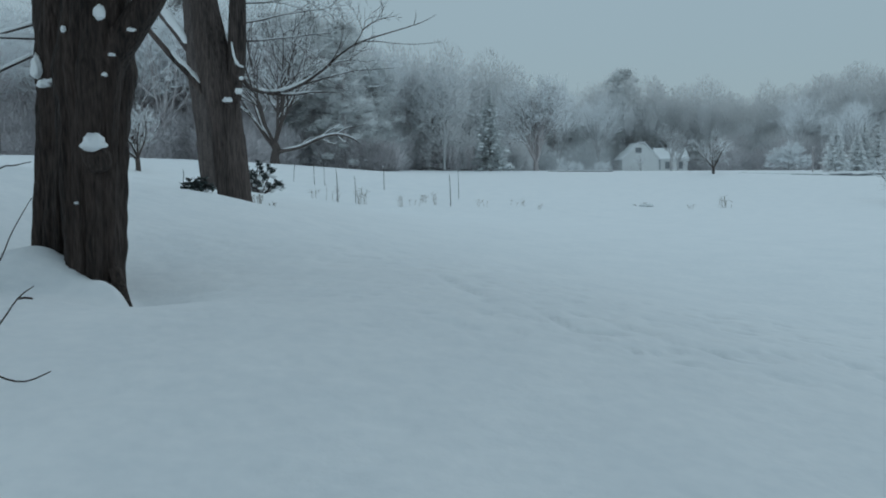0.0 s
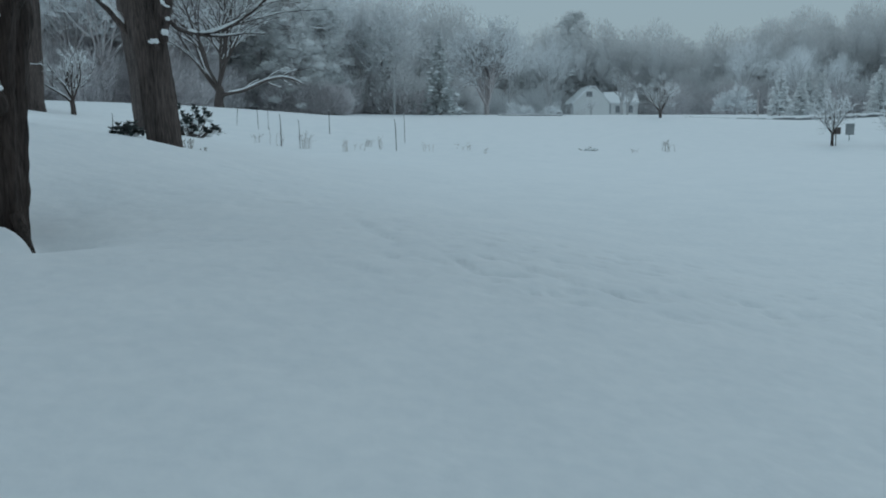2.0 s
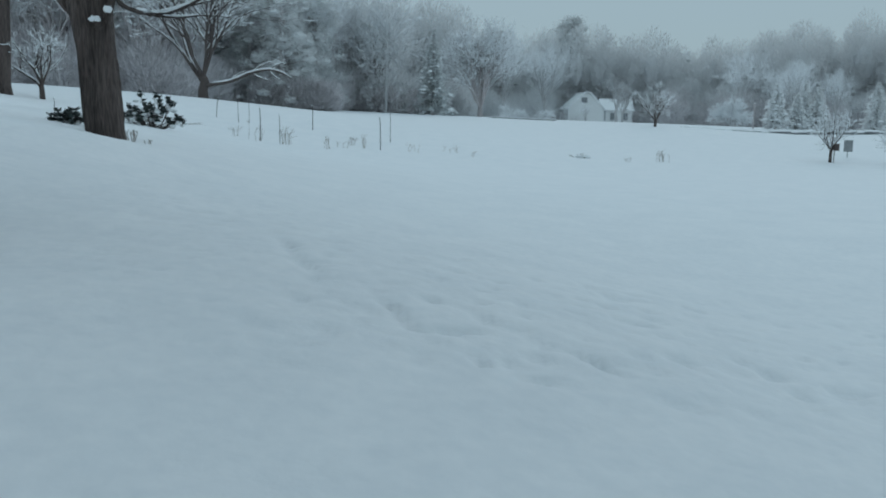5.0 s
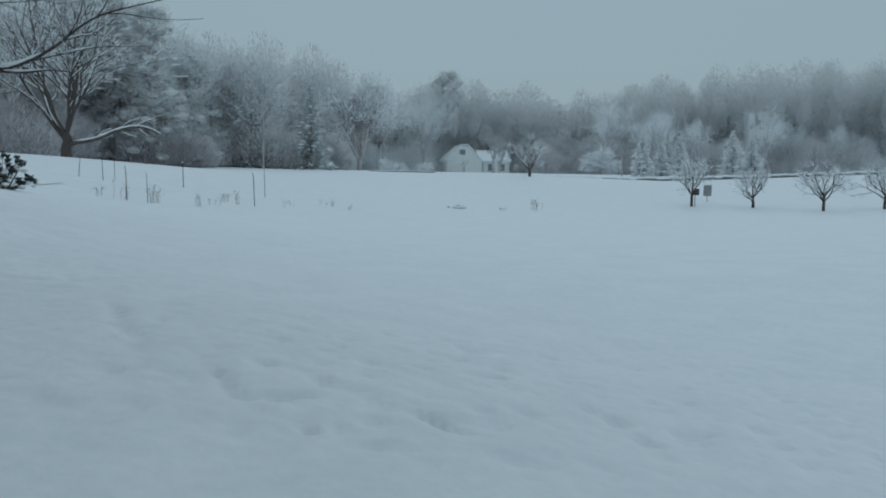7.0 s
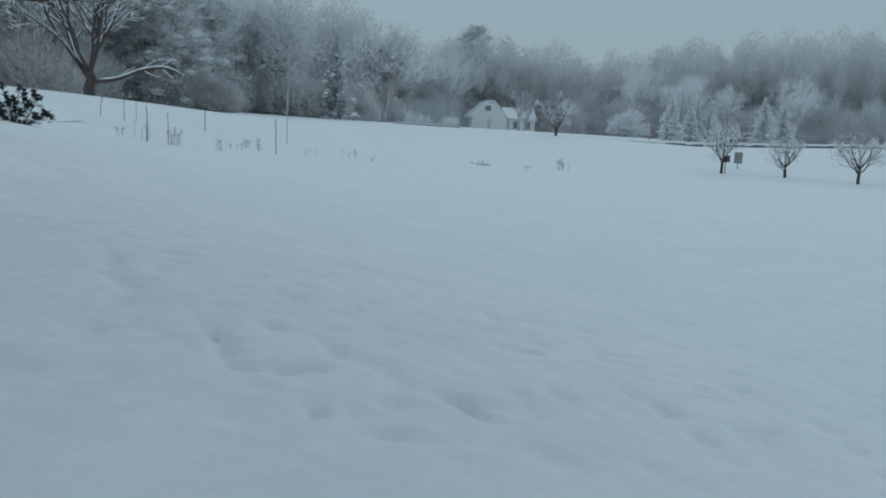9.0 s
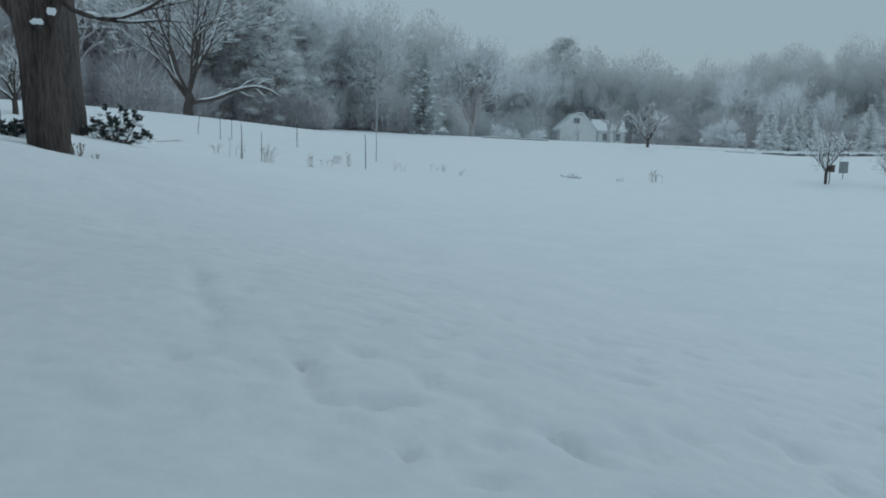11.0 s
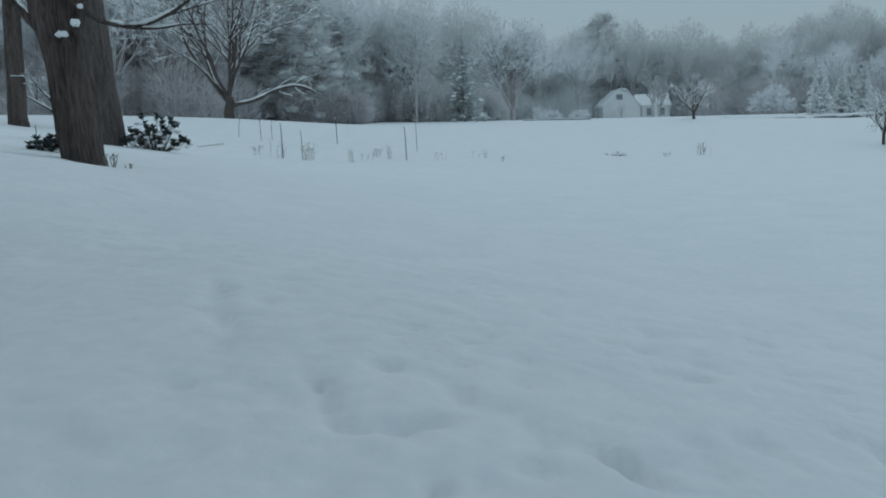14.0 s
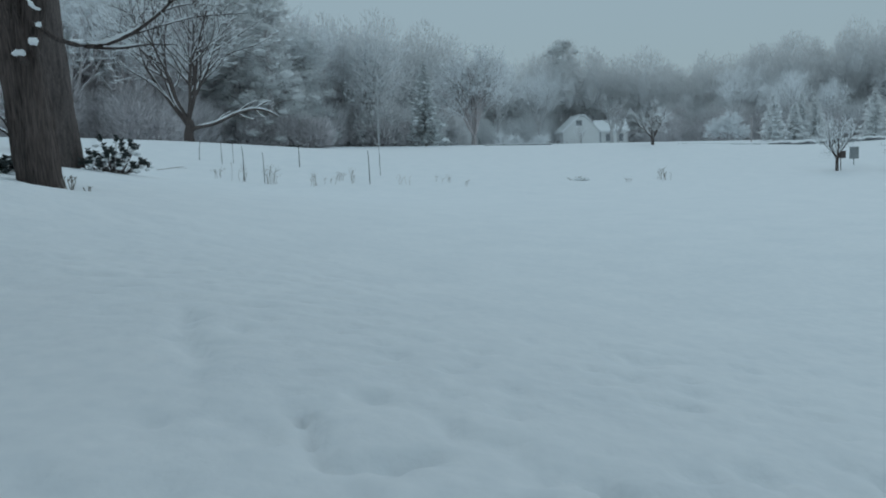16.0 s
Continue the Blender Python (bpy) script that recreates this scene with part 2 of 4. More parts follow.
def build_ground():
    xs, ys = spread_axis(-3.5, 8.5, 0.055, 3000), spread_axis(2.0, 12.5, 0.055, 3000)
    X, Y = np.meshgrid(xs, ys)
    Z = unrolled(X, Y)
    near = np.exp(-((X - 2) ** 2 + (Y - 6) ** 2) / (2 * 14 ** 2))
    # wind-packed lumps, drawn out along the walk's old trails
    U, V = X * 0.8 + Y * 0.6, -X * 0.6 + Y * 0.8
    Z += 0.03 * value_noise(X * 0.35, Y * 0.35, 1) * near
    rough = np.clip(value_noise(X * 0.45 + 3, Y * 0.5, 7) * 1.3 + 0.55, 0.12, 1.3) * near
    Z += rough * (0.002 * value_noise(U * 3.0, V * 1.5, 2) + 0.009 * value_noise(X * 4.6, Y * 4.2, 3) + 0.0045 * value_noise(X * 9, Y * 9, 4) + 0.003 * value_noise(X * 15, Y * 15, 8))
    # many small half-filled treads
    U2, V2 = X * 0.94 + Y * 0.34, -X * 0.34 + Y * 0.94
    lane = np.clip(0.45 + 0.8 * value_noise(X * 0.30 + 5, Y * 0.55 + 2, 21), 0.0, 1.1) * np.exp(-((Y - 5.8) / 4.0) ** 4 - ((X - 3) / 4.5) ** 4)
    for fu, fv, sd, amp in ((3.0, 4.4, 5, 0.045), (5.2, 7.0, 15, 0.085)):
        Z -= amp * lane * np.clip(value_noise(U2 * fu, V2 * fv, sd) - 0.32, 0, 1)
    Z -= 0.02 * near * np.clip(value_noise(U2 * 1.2 + 7, V2 * 2.4, 25) - 0.35, 0, 1)
    for a, b, hl, hw, turn, depth in TRAIL:
        c, s = math.cos(radians(turn)), math.sin(radians(turn))
        along, across = (X - a) * c + (Y - b) * s, -(X - a) * s + (Y - b) * c
        across = across + 0.03 * value_noise(X * 5, Y * 5, 11)
        Z -= 0.82 * depth * np.exp(-(along / hl) ** 4 - (across / hw) ** 2) * (0.7 + 0.5 * value_noise(X * 9, Y * 9, 12))
    for a, b, r, h in WELLS:
        d = np.hypot(X - a, Y - b)
        Z -= h * np.exp(-(d / r) ** 2)
    far = np.clip((np.hypot(X, Y) - 30) / 60, 0, 1)
    Z += 0.05 * far * value_noise(X * 0.08, Y * 0.08, 6)
    ny, nx = X.shape
    k = np.arange(ny * nx).reshape(ny, nx)
    faces = np.stack([k[:-1, :-1], k[:-1, 1:], k[1:, 1:], k[1:, :-1]], -1).reshape(-1, 4)
    g = mesh_object("ground", np.stack([X, Y, Z], -1).reshape(-1, 3), faces, SNOW, smooth=True)
    tagged(g, "snow-covered meadow with half-filled tracks and low drifts", "snow", kind="structure")


# hollows in the snow round the trunks: x, y, radius, depth
# and drifts against them (negative)
WELLS = [(-1.58, 5.62, 0.50, 0.20), (-1.42, 5.62, 0.16, 0.08), (-2.5, 6.0, 0.42, -0.27), (-1.98, 5.66, 0.30, -0.14), (-1.80, 5.56, 0.16, -0.10), (-1.72, 5.66, 0.13, -0.08), (-3.1, 15.75, 0.5, 0.06)]
build_ground()

# ---------------------------------------------------------------- branch making


def tubes(segs, sides):
    """Plain tubes over an array of pieces: x0 y0 z0 x1 y1 z1 r0 r1."""
    s = np.asarray(segs, float)
    p0, p1, r0, r1 = s[:, :3], s[:, 3:6], s[:, 6], s[:, 7]
    d = p1 - p0
    d /= np.maximum(np.linalg.norm(d, axis=1, keepdims=True), 1e-9)
    ref = np.where(np.abs(d[:, 2:3]) > 0.9, [[1.0, 0, 0]], [[0, 0, 1.0]])
    u = np.cross(d, ref)
    u /= np.linalg.norm(u, axis=1, keepdims=True)
    v = np.cross(d, u)
    a = np.arange(sides) * 2 * math.pi / sides
    ring = u[:, None] * np.cos(a)[None, :, None] + v[:, None] * np.sin(a)[None, :, None]
    verts = np.concatenate([p0[:, None] + ring * r0[:, None, None], p1[:, None] + ring * r1[:, None, None]], 1).reshape(-1, 3)
    base = (np.arange(len(s)) * 2 * sides)[:, None]
    i = np.arange(sides)
    j = (i + 1) % sides
    faces = np.stack([base + i, base + j, base + sides + j, base + sides + i], -1).reshape(-1, 4)
    return verts, faces


def snow_on(segs, least, most, gain=1.0, rng=None):
    """Snow lying along the upper side of the flatter pieces."""
    s = np.asarray(segs, float)
    d = s[:, 3:6] - s[:, :3]
    flat = np.hypot(d[:, 0], d[:, 1]) / np.maximum(np.linalg.norm(d, axis=1), 1e-9)
    keep = (flat > 0.25) & ((rng.random(len(s)) < 0.8) if rng is not None else True)
    s, flat, d = s[keep].copy(), flat[keep], d[keep]
    d = d / np.linalg.norm(d, axis=1, keepdims=True)
    n = (np.array([[0, 0, 1.0]]) - d[:, 2:3] * d) / flat[:, None]
    w = np.clip(s[:, 6:8] * gain, least, most) * np.sqrt(flat)[:, None]
    s[:, :3] += n * (s[:, 6] * 0.75 + w[:, 0] * 0.35)[:, None]
    s[:, 3:6] += n * (s[:, 7] * 0.75 + w[:, 1] * 0.35)[:, None]
    s[:, 6:8] = w
    return s


def grow(rng, p, d, length, r, level, out, lift=0.10, wander=0.16, kids=(7, 6, 4), shrink=0.62, angle=(28, 62), steps=5, bare=0.25):
    """A branch of bending pieces that bears smaller ones; out[level] collects the pieces."""
    p, d = np.array(p, float), np.array(d, float)
    d /= np.linalg.norm(d)
    n = max(3, steps - level)
    pts, rad = [p.copy()], [r]
    for i in range(n):
        d = d + rng.normal(0, wander, 3) + np.array([0, 0, lift])
        d /= np.linalg.norm(d)
        p = p + d * length / n
        pts.append(p.copy())
        rad.append(r * (1 - 0.75 * (i + 1) / n))
    for i in range(n):
        out[min(level, len(out) - 1)].append([*pts[i], *pts[i + 1], rad[i], rad[i + 1]])
    if level >= len(kids):
        return
    for k in range(kids[level]):
        f = bare + (1 - bare) * (k + rng.random()) / kids[level]
        i = min(int(f * n), n - 1)
        q = pts[i] + (pts[i + 1] - pts[i]) * (f * n - i)
        axis = pts[i + 1] - pts[i]
        axis /= np.linalg.norm(axis)
        side = rng.normal(0, 1, 3)
        side -= axis * side.dot(axis)
        side /= np.linalg.norm(side)
        g = radians(rng.uniform(*angle))
        grow(rng, q, axis * math.cos(g) + side * math.sin(g), length * shrink * (1.15 - 0.55 * f) * rng.uniform(0.75, 1.2),
             max(rad[i] * 0.55, 0.006), level + 1, out, lift, wander, kids, shrink, angle, steps, bare)


def slivers(rng, n, centre, size, length, width, up=0.6, shell=0.5):
    """Thin twig slivers filling an egg-shaped crown, denser to the outside."""
    v = rng.normal(0, 1, (n, 3))
    v /= np.linalg.norm(v, axis=1, keepdims=True)
    rad = rng.random(n) ** (1 / (2 + shell * 2))
    p = np.array(centre) + v * rad[:, None] * np.array(size)
    d = v * np.array([1, 1, 0.6]) + rng.normal(0, 0.5, (n, 3)) + np.array([0, 0, up])
    d /= np.linalg.norm(d, axis=1, keepdims=True)
    side = np.cross(d, rng.normal(0, 1, (n, 3)))
    side /= np.linalg.norm(side, axis=1, keepdims=True)
    ln = length * rng.uniform(0.5, 1.4, (n, 1))
    w = width * rng.uniform(0.5, 1.4, (n, 1))
    tri = np.stack([p - side * w, p + side * w, p + d * ln], 1).reshape(-1, 3)
    return tri


def lumps(rng, centres, sizes):
    """Uneven rounded masses, one for each centre, added to hide the dark depth of crowns."""
    bm = bmesh.new()
    bmesh.ops.create_icosphere(bm, subdivisions=2, radius=1)
    unit = np.array([v.co[:] for v in bm.verts])
    tri = np.array([[v.index for v in f.verts] for f in bm.faces])
    bm.free()
    C, S = np.asarray(centres, float), np.asarray(sizes, float)
    k = rng.uniform(0.78, 1.18, (len(C), len(unit), 1))
    verts = (C[:, None] + unit[None] * S[:, None] * k).reshape(-1, 3)
    return verts, (tri[None] + (np.arange(len(C)) * len(unit))[:, None, None]).reshape(-1, 3)


def as_tris(verts):
    return np.arange(len(verts)).reshape(-1, 3)


def swept(points, radii, sides=20, ridge=0.05, seed=1, flare=None, cap=True):
    """A closed trunk or limb along points, with ridged bark; flare(i, angle) may swell the rings."""
    P = [Vector(p) for p in points]
    verts, faces = [], []
    for i, p in enumerate(P):
        t = (P[min(i + 1, len(P) - 1)] - P[max(i - 1, 0)]).normalized()
        ref = Vector((0, 1, 0)) if abs(t.y) < 0.9 else Vector((1, 0, 0))
        u = t.cross(ref).normalized()
        v = t.cross(u)
        for k in range(sides):
            a = 2 * math.pi * k / sides
            rr = radii[i] * (1 + ridge * noise.noise(Vector((math.cos(a) * 4, math.sin(a) * 4, p.z * 0.9 + seed * 7)))
                             + ridge * 1.1 * noise.noise(Vector((math.cos(a) * 9, math.sin(a) * 9, p.z * 0.6 + seed * 3)))
                             + ridge * 0.4 * noise.noise(Vector((math.cos(a) * 7, math.sin(a) * 7, p.z * 7.0 + seed))))
            if flare:
                rr *= flare(i, a)
            verts.append(p + (u * math.cos(a) + v * math.sin(a)) * rr)
    for i in range(len(P) - 1):
        for k in range(sides):
            faces.append([i * sides + k, i * sides + (k + 1) % sides, (i + 1) * sides + (k + 1) % sides, (i + 1) * sides + k])
    if cap:
        faces.append(list(range(sides)))
        faces.append([(len(P) - 1) * sides + k for k in range(sides)])
    return verts, faces


def spline(points, radii, n):
    """Points and radii resampled smoothly to n stations."""
    P, R = np.array(points, float), np.array(radii, float)
    m = len(P)
    out, rad = [], []
    for t in np.linspace(0, m - 1, n):
        i = min(int(t), m - 2)
        f = t - i
        a, b, c, d = P[max(i - 1, 0)], P[i], P[i + 1], P[min(i + 2, m - 1)]
        out.append(0.5 * (2 * b + (c - a) * f + (2 * a - 5 * b + 4 * c - d) * f * f + (3 * b - a - 3 * c + d) * f ** 3))
        rad.append(R[i] * (1 - f) + R[i + 1] * f)
    return out, rad


def thing(name, x, y, label, category, group="", turn=0, z=None, scale=1.0):
    e = new(name)
    e.matrix_world = pose(x, y, ground(x, y) if z is None else z, 0, 0, turn) @ Matrix.Diagonal((scale, scale, scale, 1))
    tagged(e, label, category, group)
    return e


def local(points, e):
    o = e.matrix_world.translation
    return [(p[0] - o.x, p[1] - o.y, p[2] - o.z) for p in points]


def limb(name, points, radii, mat, parent, label="", n=14, sides=9, ridge=0.06, seed=1):
    p, r = spline(local(points, parent), radii, n)
    return mesh_object(name, *swept(p, r, sides, ridge, seed), mat, parent, label, True)


def snow_ridge(points, widths, parent, name="snow", n=12, seed=1, on=None):
    """Snow heaped along the top of a limb."""
    p, r = spline(local(points, parent), widths, n)
    r = [a * (0.55 + 0.6 * abs(noise.noise(Vector((i * 0.9, seed, 0))) + 0.35)) for i, a in enumerate(r)]
    r[0] *= 0.3
    r[-1] *= 0.3
    return mesh_object(name, *swept(p, r, 7, 0.15, seed), SNOW_CAP, on or parent, "", True)


def snow_cap(centre, size, parent, seed=1, on=None, name="snow_cap"):
    """A lump of snow caught on a burr or in a fork."""
    bm = bmesh.new()
    bmesh.ops.create_icosphere(bm, subdivisions=3, radius=1)
    o = parent.matrix_world.translation
    for v in bm.verts:
        k = 1 + 0.45 * noise.noise(v.co * 1.6 + Vector((seed * 5, 0, 0))) + 0.25 * noise.noise(v.co * 4.3 + Vector((0, seed * 3, 0)))
        z = v.co.z if v.co.z > 0 else v.co.z * 0.5
        v.co = Vector((centre[0] - o.x + v.co.x * size[0] * k, centre[1] - o.y + v.co.y * size[1] * k, centre[2] - o.z + z * size[2] * k))
    return part(name, bm, SNOW_CAP, on or parent, "", True)


# ---------------------------------------------------------------- the big maple beside the walk
def near_maple():
    e = thing("maple_tree", -2.1, 6.15, "huge dark wet maple with twin fused stems and snow caps", "tree", z=0.3)
    home = e.matrix_world.copy()

    def roots(i, a):
        return 1 + 0.42 * max(0, 1 - i / 15) * (0.5 + 0.5 * math.cos(3 * a + 0.6)) ** 2

    p, r = spline(local([(-1.97, 6.0, 0.15), (-1.97, 6.0, 0.7), (-1.95, 6.02, 1.3), (-1.94, 6.05, 1.9), (-1.93, 6.1, 2.4), (-1.88, 6.1, 2.9), (-1.85, 6.15, 4.2), (-1.8, 6.2, 6)], e), [0.25, 0.225, 0.235, 0.27, 0.33, 0.27, 0.22, 0.18], 150)
    front = mesh_object("stem", *swept(p, r, 64, 0.16, 3, roots), BARK, e, "", True)
    p, r = spline(local([(-2.36, 6.35, 0.3), (-2.35, 6.35, 0.9), (-2.31, 6.35, 1.5), (-2.26, 6.35, 2.0), (-2.22, 6.35, 2.5), (-2.25, 6.4, 3.2), (-2.35, 6.5, 4.5), (-2.5, 6.6, 6)], e), [0.31, 0.285, 0.28, 0.28, 0.29, 0.26, 0.22, 0.18], 150)
    back = mesh_object("stem", *swept(p, r, 64, 0.16, 8, roots), BARK, e, "", True)
    limb("limb", [(-1.84, 6.02, 2.38), (-1.67, 5.99, 2.6), (-1.5, 6.0, 2.82), (-1.28, 6.05, 3.2), (-0.9, 6.2, 4.2)], [0.17, 0.14, 0.12, 0.11, 0.09], BARK, e, n=24, sides=16, ridge=0.1)
    limb("root", [(-1.75, 5.85, 0.75), (-1.69, 5.8, 0.62), (-1.62, 5.72, 0.5), (-1.52, 5.64, 0.36)], [0.055, 0.05, 0.04, 0.02], BARK, e, "surface root diving into the snow")
    bm = bmesh.new()
    bmesh.ops.create_icosphere(bm, subdivisions=3, radius=0.12)
    for v in bm.verts:
        v.co = Vector((v.co.x, v.co.y * 0.8, v.co.z * 1.1)) * (1 + 0.25 * noise.noise(v.co * 9)) + Vector((0.29, -0.38, 1.37))
    part("burl", bm, BARK, e, "knobbly burl under a snow cap", True)
    snow_cap((-1.81, 5.72, 1.77), (0.085, 0.09, 0.10), e, 1, front)
    snow_cap((-2.42, 6.09, 2.42), (0.04, 0.035, 0.14), e, 2, back)
    snow_cap((-2.35, 6.05, 2.30), (0.06, 0.04, 0.05), e, 3, back)
    snow_cap((-2.27, 6.04, 2.33), (0.05, 0.04, 0.025), e, 4, back)
    snow_cap((-1.74, 5.80, 2.82), (0.045, 0.04, 0.09), e, 5, front)
    snow_cap((-1.50, 5.84, 2.70), (0.035, 0.04, 0.018), e, 6, front)
    snow_cap((-2.02, 5.76, 2.70), (0.018, 0.03, 0.035), e, 7, front)
    for k, (x, z) in enumerate(((-2.0, 1.30), (-1.72, 2.34), (-1.66, 2.50))):
        snow_cap((x, 5.775 + 0.02 * (k % 3), z), (0.016 + 0.006 * (k % 3), 0.03, 0.016 + 0.006 * (k % 2)), e, 9 + k, front)
    rng = np.random.default_rng(5)
    # overhead limbs out of view, multiplied to block sky and shade the near snow
    out = [[], [], []]
    for q, d in (((-0.9, 6.2, 4.2), (0.4, 0.2, 1)), ((-1.8, 6.2, 5.9), (0.2, 0, 1)), ((-2.5, 6.6, 5.9), (-0.4, 0.3, 1)), ((-1.8, 6.2, 5.0), (0.3, -0.3, 0.8)), ((-2.4, 6.5, 5.0), (-0.7, -0.2, 0.7)),
                 ((-1.8, 6.2, 4.6), (0.9, -0.35, 0.35)), ((-1.8, 6.2, 5.2), (0.6, -0.8, 0.35)), ((-1.8, 6.2, 5.6), (0.3, -1, 0.4)), ((-1.8, 6.2, 5.4), (1, 0.0, 0.4)), ((-1.8, 6.2, 5.9), (1, -0.9, 0.3)), ((-1.8, 6.2, 5.8), (0.8, -0.3, 0.45)), ((-1.8, 6.2, 5.5), (0.7, 0.4, 0.5)), ((-1.8, 6.2, 5.9), (0.5, -1.2, 0.3)), ((-0.9, 6.2, 4.2), (1, -0.7, 0.3))):
        grow(rng, local([q], e)[0], d, 7.5, 0.14, 0, out, lift=0.05, kids=(10, 9, 5))
    high = [g for level in out for g in level if min(g[2], g[5]) > 5.2]      # low pieces dropped so the limbs stay out of view
    v, f = tubes(high, 5)
    mesh_object("crown", v, f, BARK, e, "bare spreading limbs")
    v, f = tubes(snow_on(high, 0.025, 0.09, 1.1, rng), 5)
    mesh_object("snow", v, f, SNOW_CAP, e, "snow on the unseen overhead limbs, added to dim the near ground")
    out = [[], []]
    for q, d, n in (((-2.6, 6.4, 2.6), (-1, -0.1, -0.05), 1.5), ((-2.6, 6.5, 2.9), (-1, 0.3, -0.1), 1.7), ((-2.55, 6.4, 2.75), (-1, -0.4, 0.0), 1.5)):
        grow(rng, local([q], e)[0], d, n, 0.014, 0, out, lift=-0.13, kids=(14,), wander=0.28)
    v, f = tubes(out[0] + out[1], 5)
    mesh_object("twigs", v, f, BARK, e, "drooping side twigs")
    v, f = tubes(snow_on(out[0] + out[1], 0.014, 0.05, 1.5, rng), 6)
    mesh_object("twig_snow", v, f, SNOW_CAP, e, "snow lying along the twigs", True)
    e.matrix_world = Matrix.Translation((-0.05, 0, 0.04)) @ home


near_maple()


def sapling():
    """Thin whips at the edge of the walk."""
    e = thing("bare_sapling", -1.55, 3.1, "thin bare brown sapling whips standing in the snow", "sapling")
    b = (-1.55, 3.1, ground(-1.55, 3.1) - 0.05)
    for pts in ([b, (-1.4, 3.12, 0.68), (-1.29, 3.2, 0.74), (-1.16, 3.2, 0.90), (-1.07, 3.2, 0.965)],
                [b, (-1.25, 2.8, 0.74), (-0.98, 2.6, 0.65), (-0.84, 2.6, 0.605), (-0.71, 2.6, 0.65)],
                [(-1.16, 3.2, 0.90), (-1.12, 3.2, 0.905), (-1.08, 3.2, 0.90)],
                [b, (-1.75, 3.7, 0.8), (-1.7, 4.0, 1.0), (-1.59, 4.0, 1.21), (-1.46, 4.0, 1.41)],
                [b, (-1.85, 3.8, 1.2), (-1.67, 4.0, 1.57), (-1.55, 4.0, 1.61), (-1.45, 4.0, 1.63)],
                [b, (-1.8, 3.7, 1.2), (-1.66, 4.0, 1.62), (-1.64, 4.0, 1.9), (-1.62, 4.0, 2.2)]):
        limb("twig", [(x - 0.06, y, z) for x, y, z in pts], [0.0065, 0.006, 0.005, 0.004, 0.0025][:len(pts)], BARK, e, n=14, sides=6)


sapling()


# ---------------------------------------------------------------- the leaning maples further on
def leaning_maple():
    e = thing("maple_tree", -3.42, 16.0, "tall leaning grey-brown maple with a snow-laden limb", "tree", z=1.0)

    def foot(i, a):
        fold = math.exp(-((a - 1.95) / 0.16) ** 2) + 0.6 * math.exp(-((a - 1.2) / 0.12) ** 2)
        return 1 + 0.16 * max(0, 1 - i / 6) * (0.5 + 0.5 * math.cos(4 * a)) - 0.13 * fold

    p, r = spline(local([(-3.36, 16.0, 0.7), (-3.40, 16, 1.2), (-3.47, 16, 2.0), (-3.52, 16, 2.7), (-3.62, 16, 3.4), (-3.74, 16.05, 4.1), (-3.95, 16.1, 5.5), (-4.3, 16.2, 7.5), (-4.6, 16.3, 10)], e), [0.35, 0.325, 0.315, 0.32, 0.35, 0.33, 0.27, 0.22, 0.15], 60)
    trunk = mesh_object("trunk", *swept(p, r, 48, 0.12, 5, foot), BARK_DARK, e, "", True)
    limb("limb", [(-3.45, 16, 3.2), (-3.28, 16, 3.9), (-3.2, 16, 5.0), (-3.1, 16, 7.0)], [0.2, 0.2, 0.17, 0.12], BARK_DARK, e, n=20, sides=14)
    limb("limb", [(-3.7, 16, 3.1), (-4.05, 16, 3.45), (-4.3, 16, 3.78), (-4.6, 16, 4.1), (-5.2, 15.8, 4.9)], [0.10, 0.08, 0.07, 0.06, 0.04], BARK_DARK, e)
    snow_ridge([(-4.0, 16, 3.52), (-4.3, 16, 3.86), (-4.6, 16, 4.18)], [0.06, 0.08, 0.07], e)
    main = [(-3.25, 15.85, 3.62), (-3.1, 15.8, 3.55), (-3.02, 16.2, 3.42), (-2.78, 17.0, 3.40), (-2.2, 17.0, 3.55), (-1.7, 17.0, 3.85), (-1.29, 17.0, 4.19), (-0.83, 17.0, 4.45), (0.12, 17.0, 4.72), (0.5, 17, 4.84), (0.78, 17.0, 4.98)]
    limb("limb", main, [0.05, 0.045, 0.04, 0.038, 0.032, 0.026, 0.021, 0.016, 0.011, 0.007, 0.004], BARK_DARK, e, "long limb reaching out low over the meadow", 36, 8)
    limb("twig", [(-0.83, 17.0, 4.45), (-0.5, 17, 4.45), (-0.12, 17.0, 4.40), (0.35, 17, 4.37), (0.88, 17.0, 4.41)], [0.011, 0.009, 0.007, 0.006, 0.004], BARK_DARK, e)
    limb("twig", [(-2.2, 17.0, 3.55), (-1.7, 17, 3.68), (-1.08, 17.0, 3.83), (-0.6, 17, 3.86), (-0.13, 17.0, 3.88)], [0.015, 0.012, 0.009, 0.007, 0.004], BARK_DARK, e)
    limb("twig", [(-2.75, 17.0, 3.38), (-2.3, 17, 3.36), (-1.9, 17.1, 3.42), (-1.4, 17.1, 3.4)], [0.024, 0.02, 0.014, 0.006], BARK_DARK, e)
    limb("twig", [(-1.5, 17.0, 4.02), (-1.3, 17, 4.35), (-1.2, 17.1, 4.8)], [0.012, 0.01, 0.004], BARK_DARK, e)
    limb("twig", [(0.3, 17.0, 4.78), (0.35, 17, 4.95), (0.34, 17.1, 5.1)], [0.008, 0.006, 0.003], BARK_DARK, e)
    snow_ridge([(-2.95, 16.5, 3.455), (-2.78, 17.0, 3.455), (-2.5, 17.0, 3.50), (-2.2, 17.0, 3.60), (-1.95, 17, 3.72)], [0.03, 0.045, 0.05, 0.05, 0.02], e, seed=2, n=18)
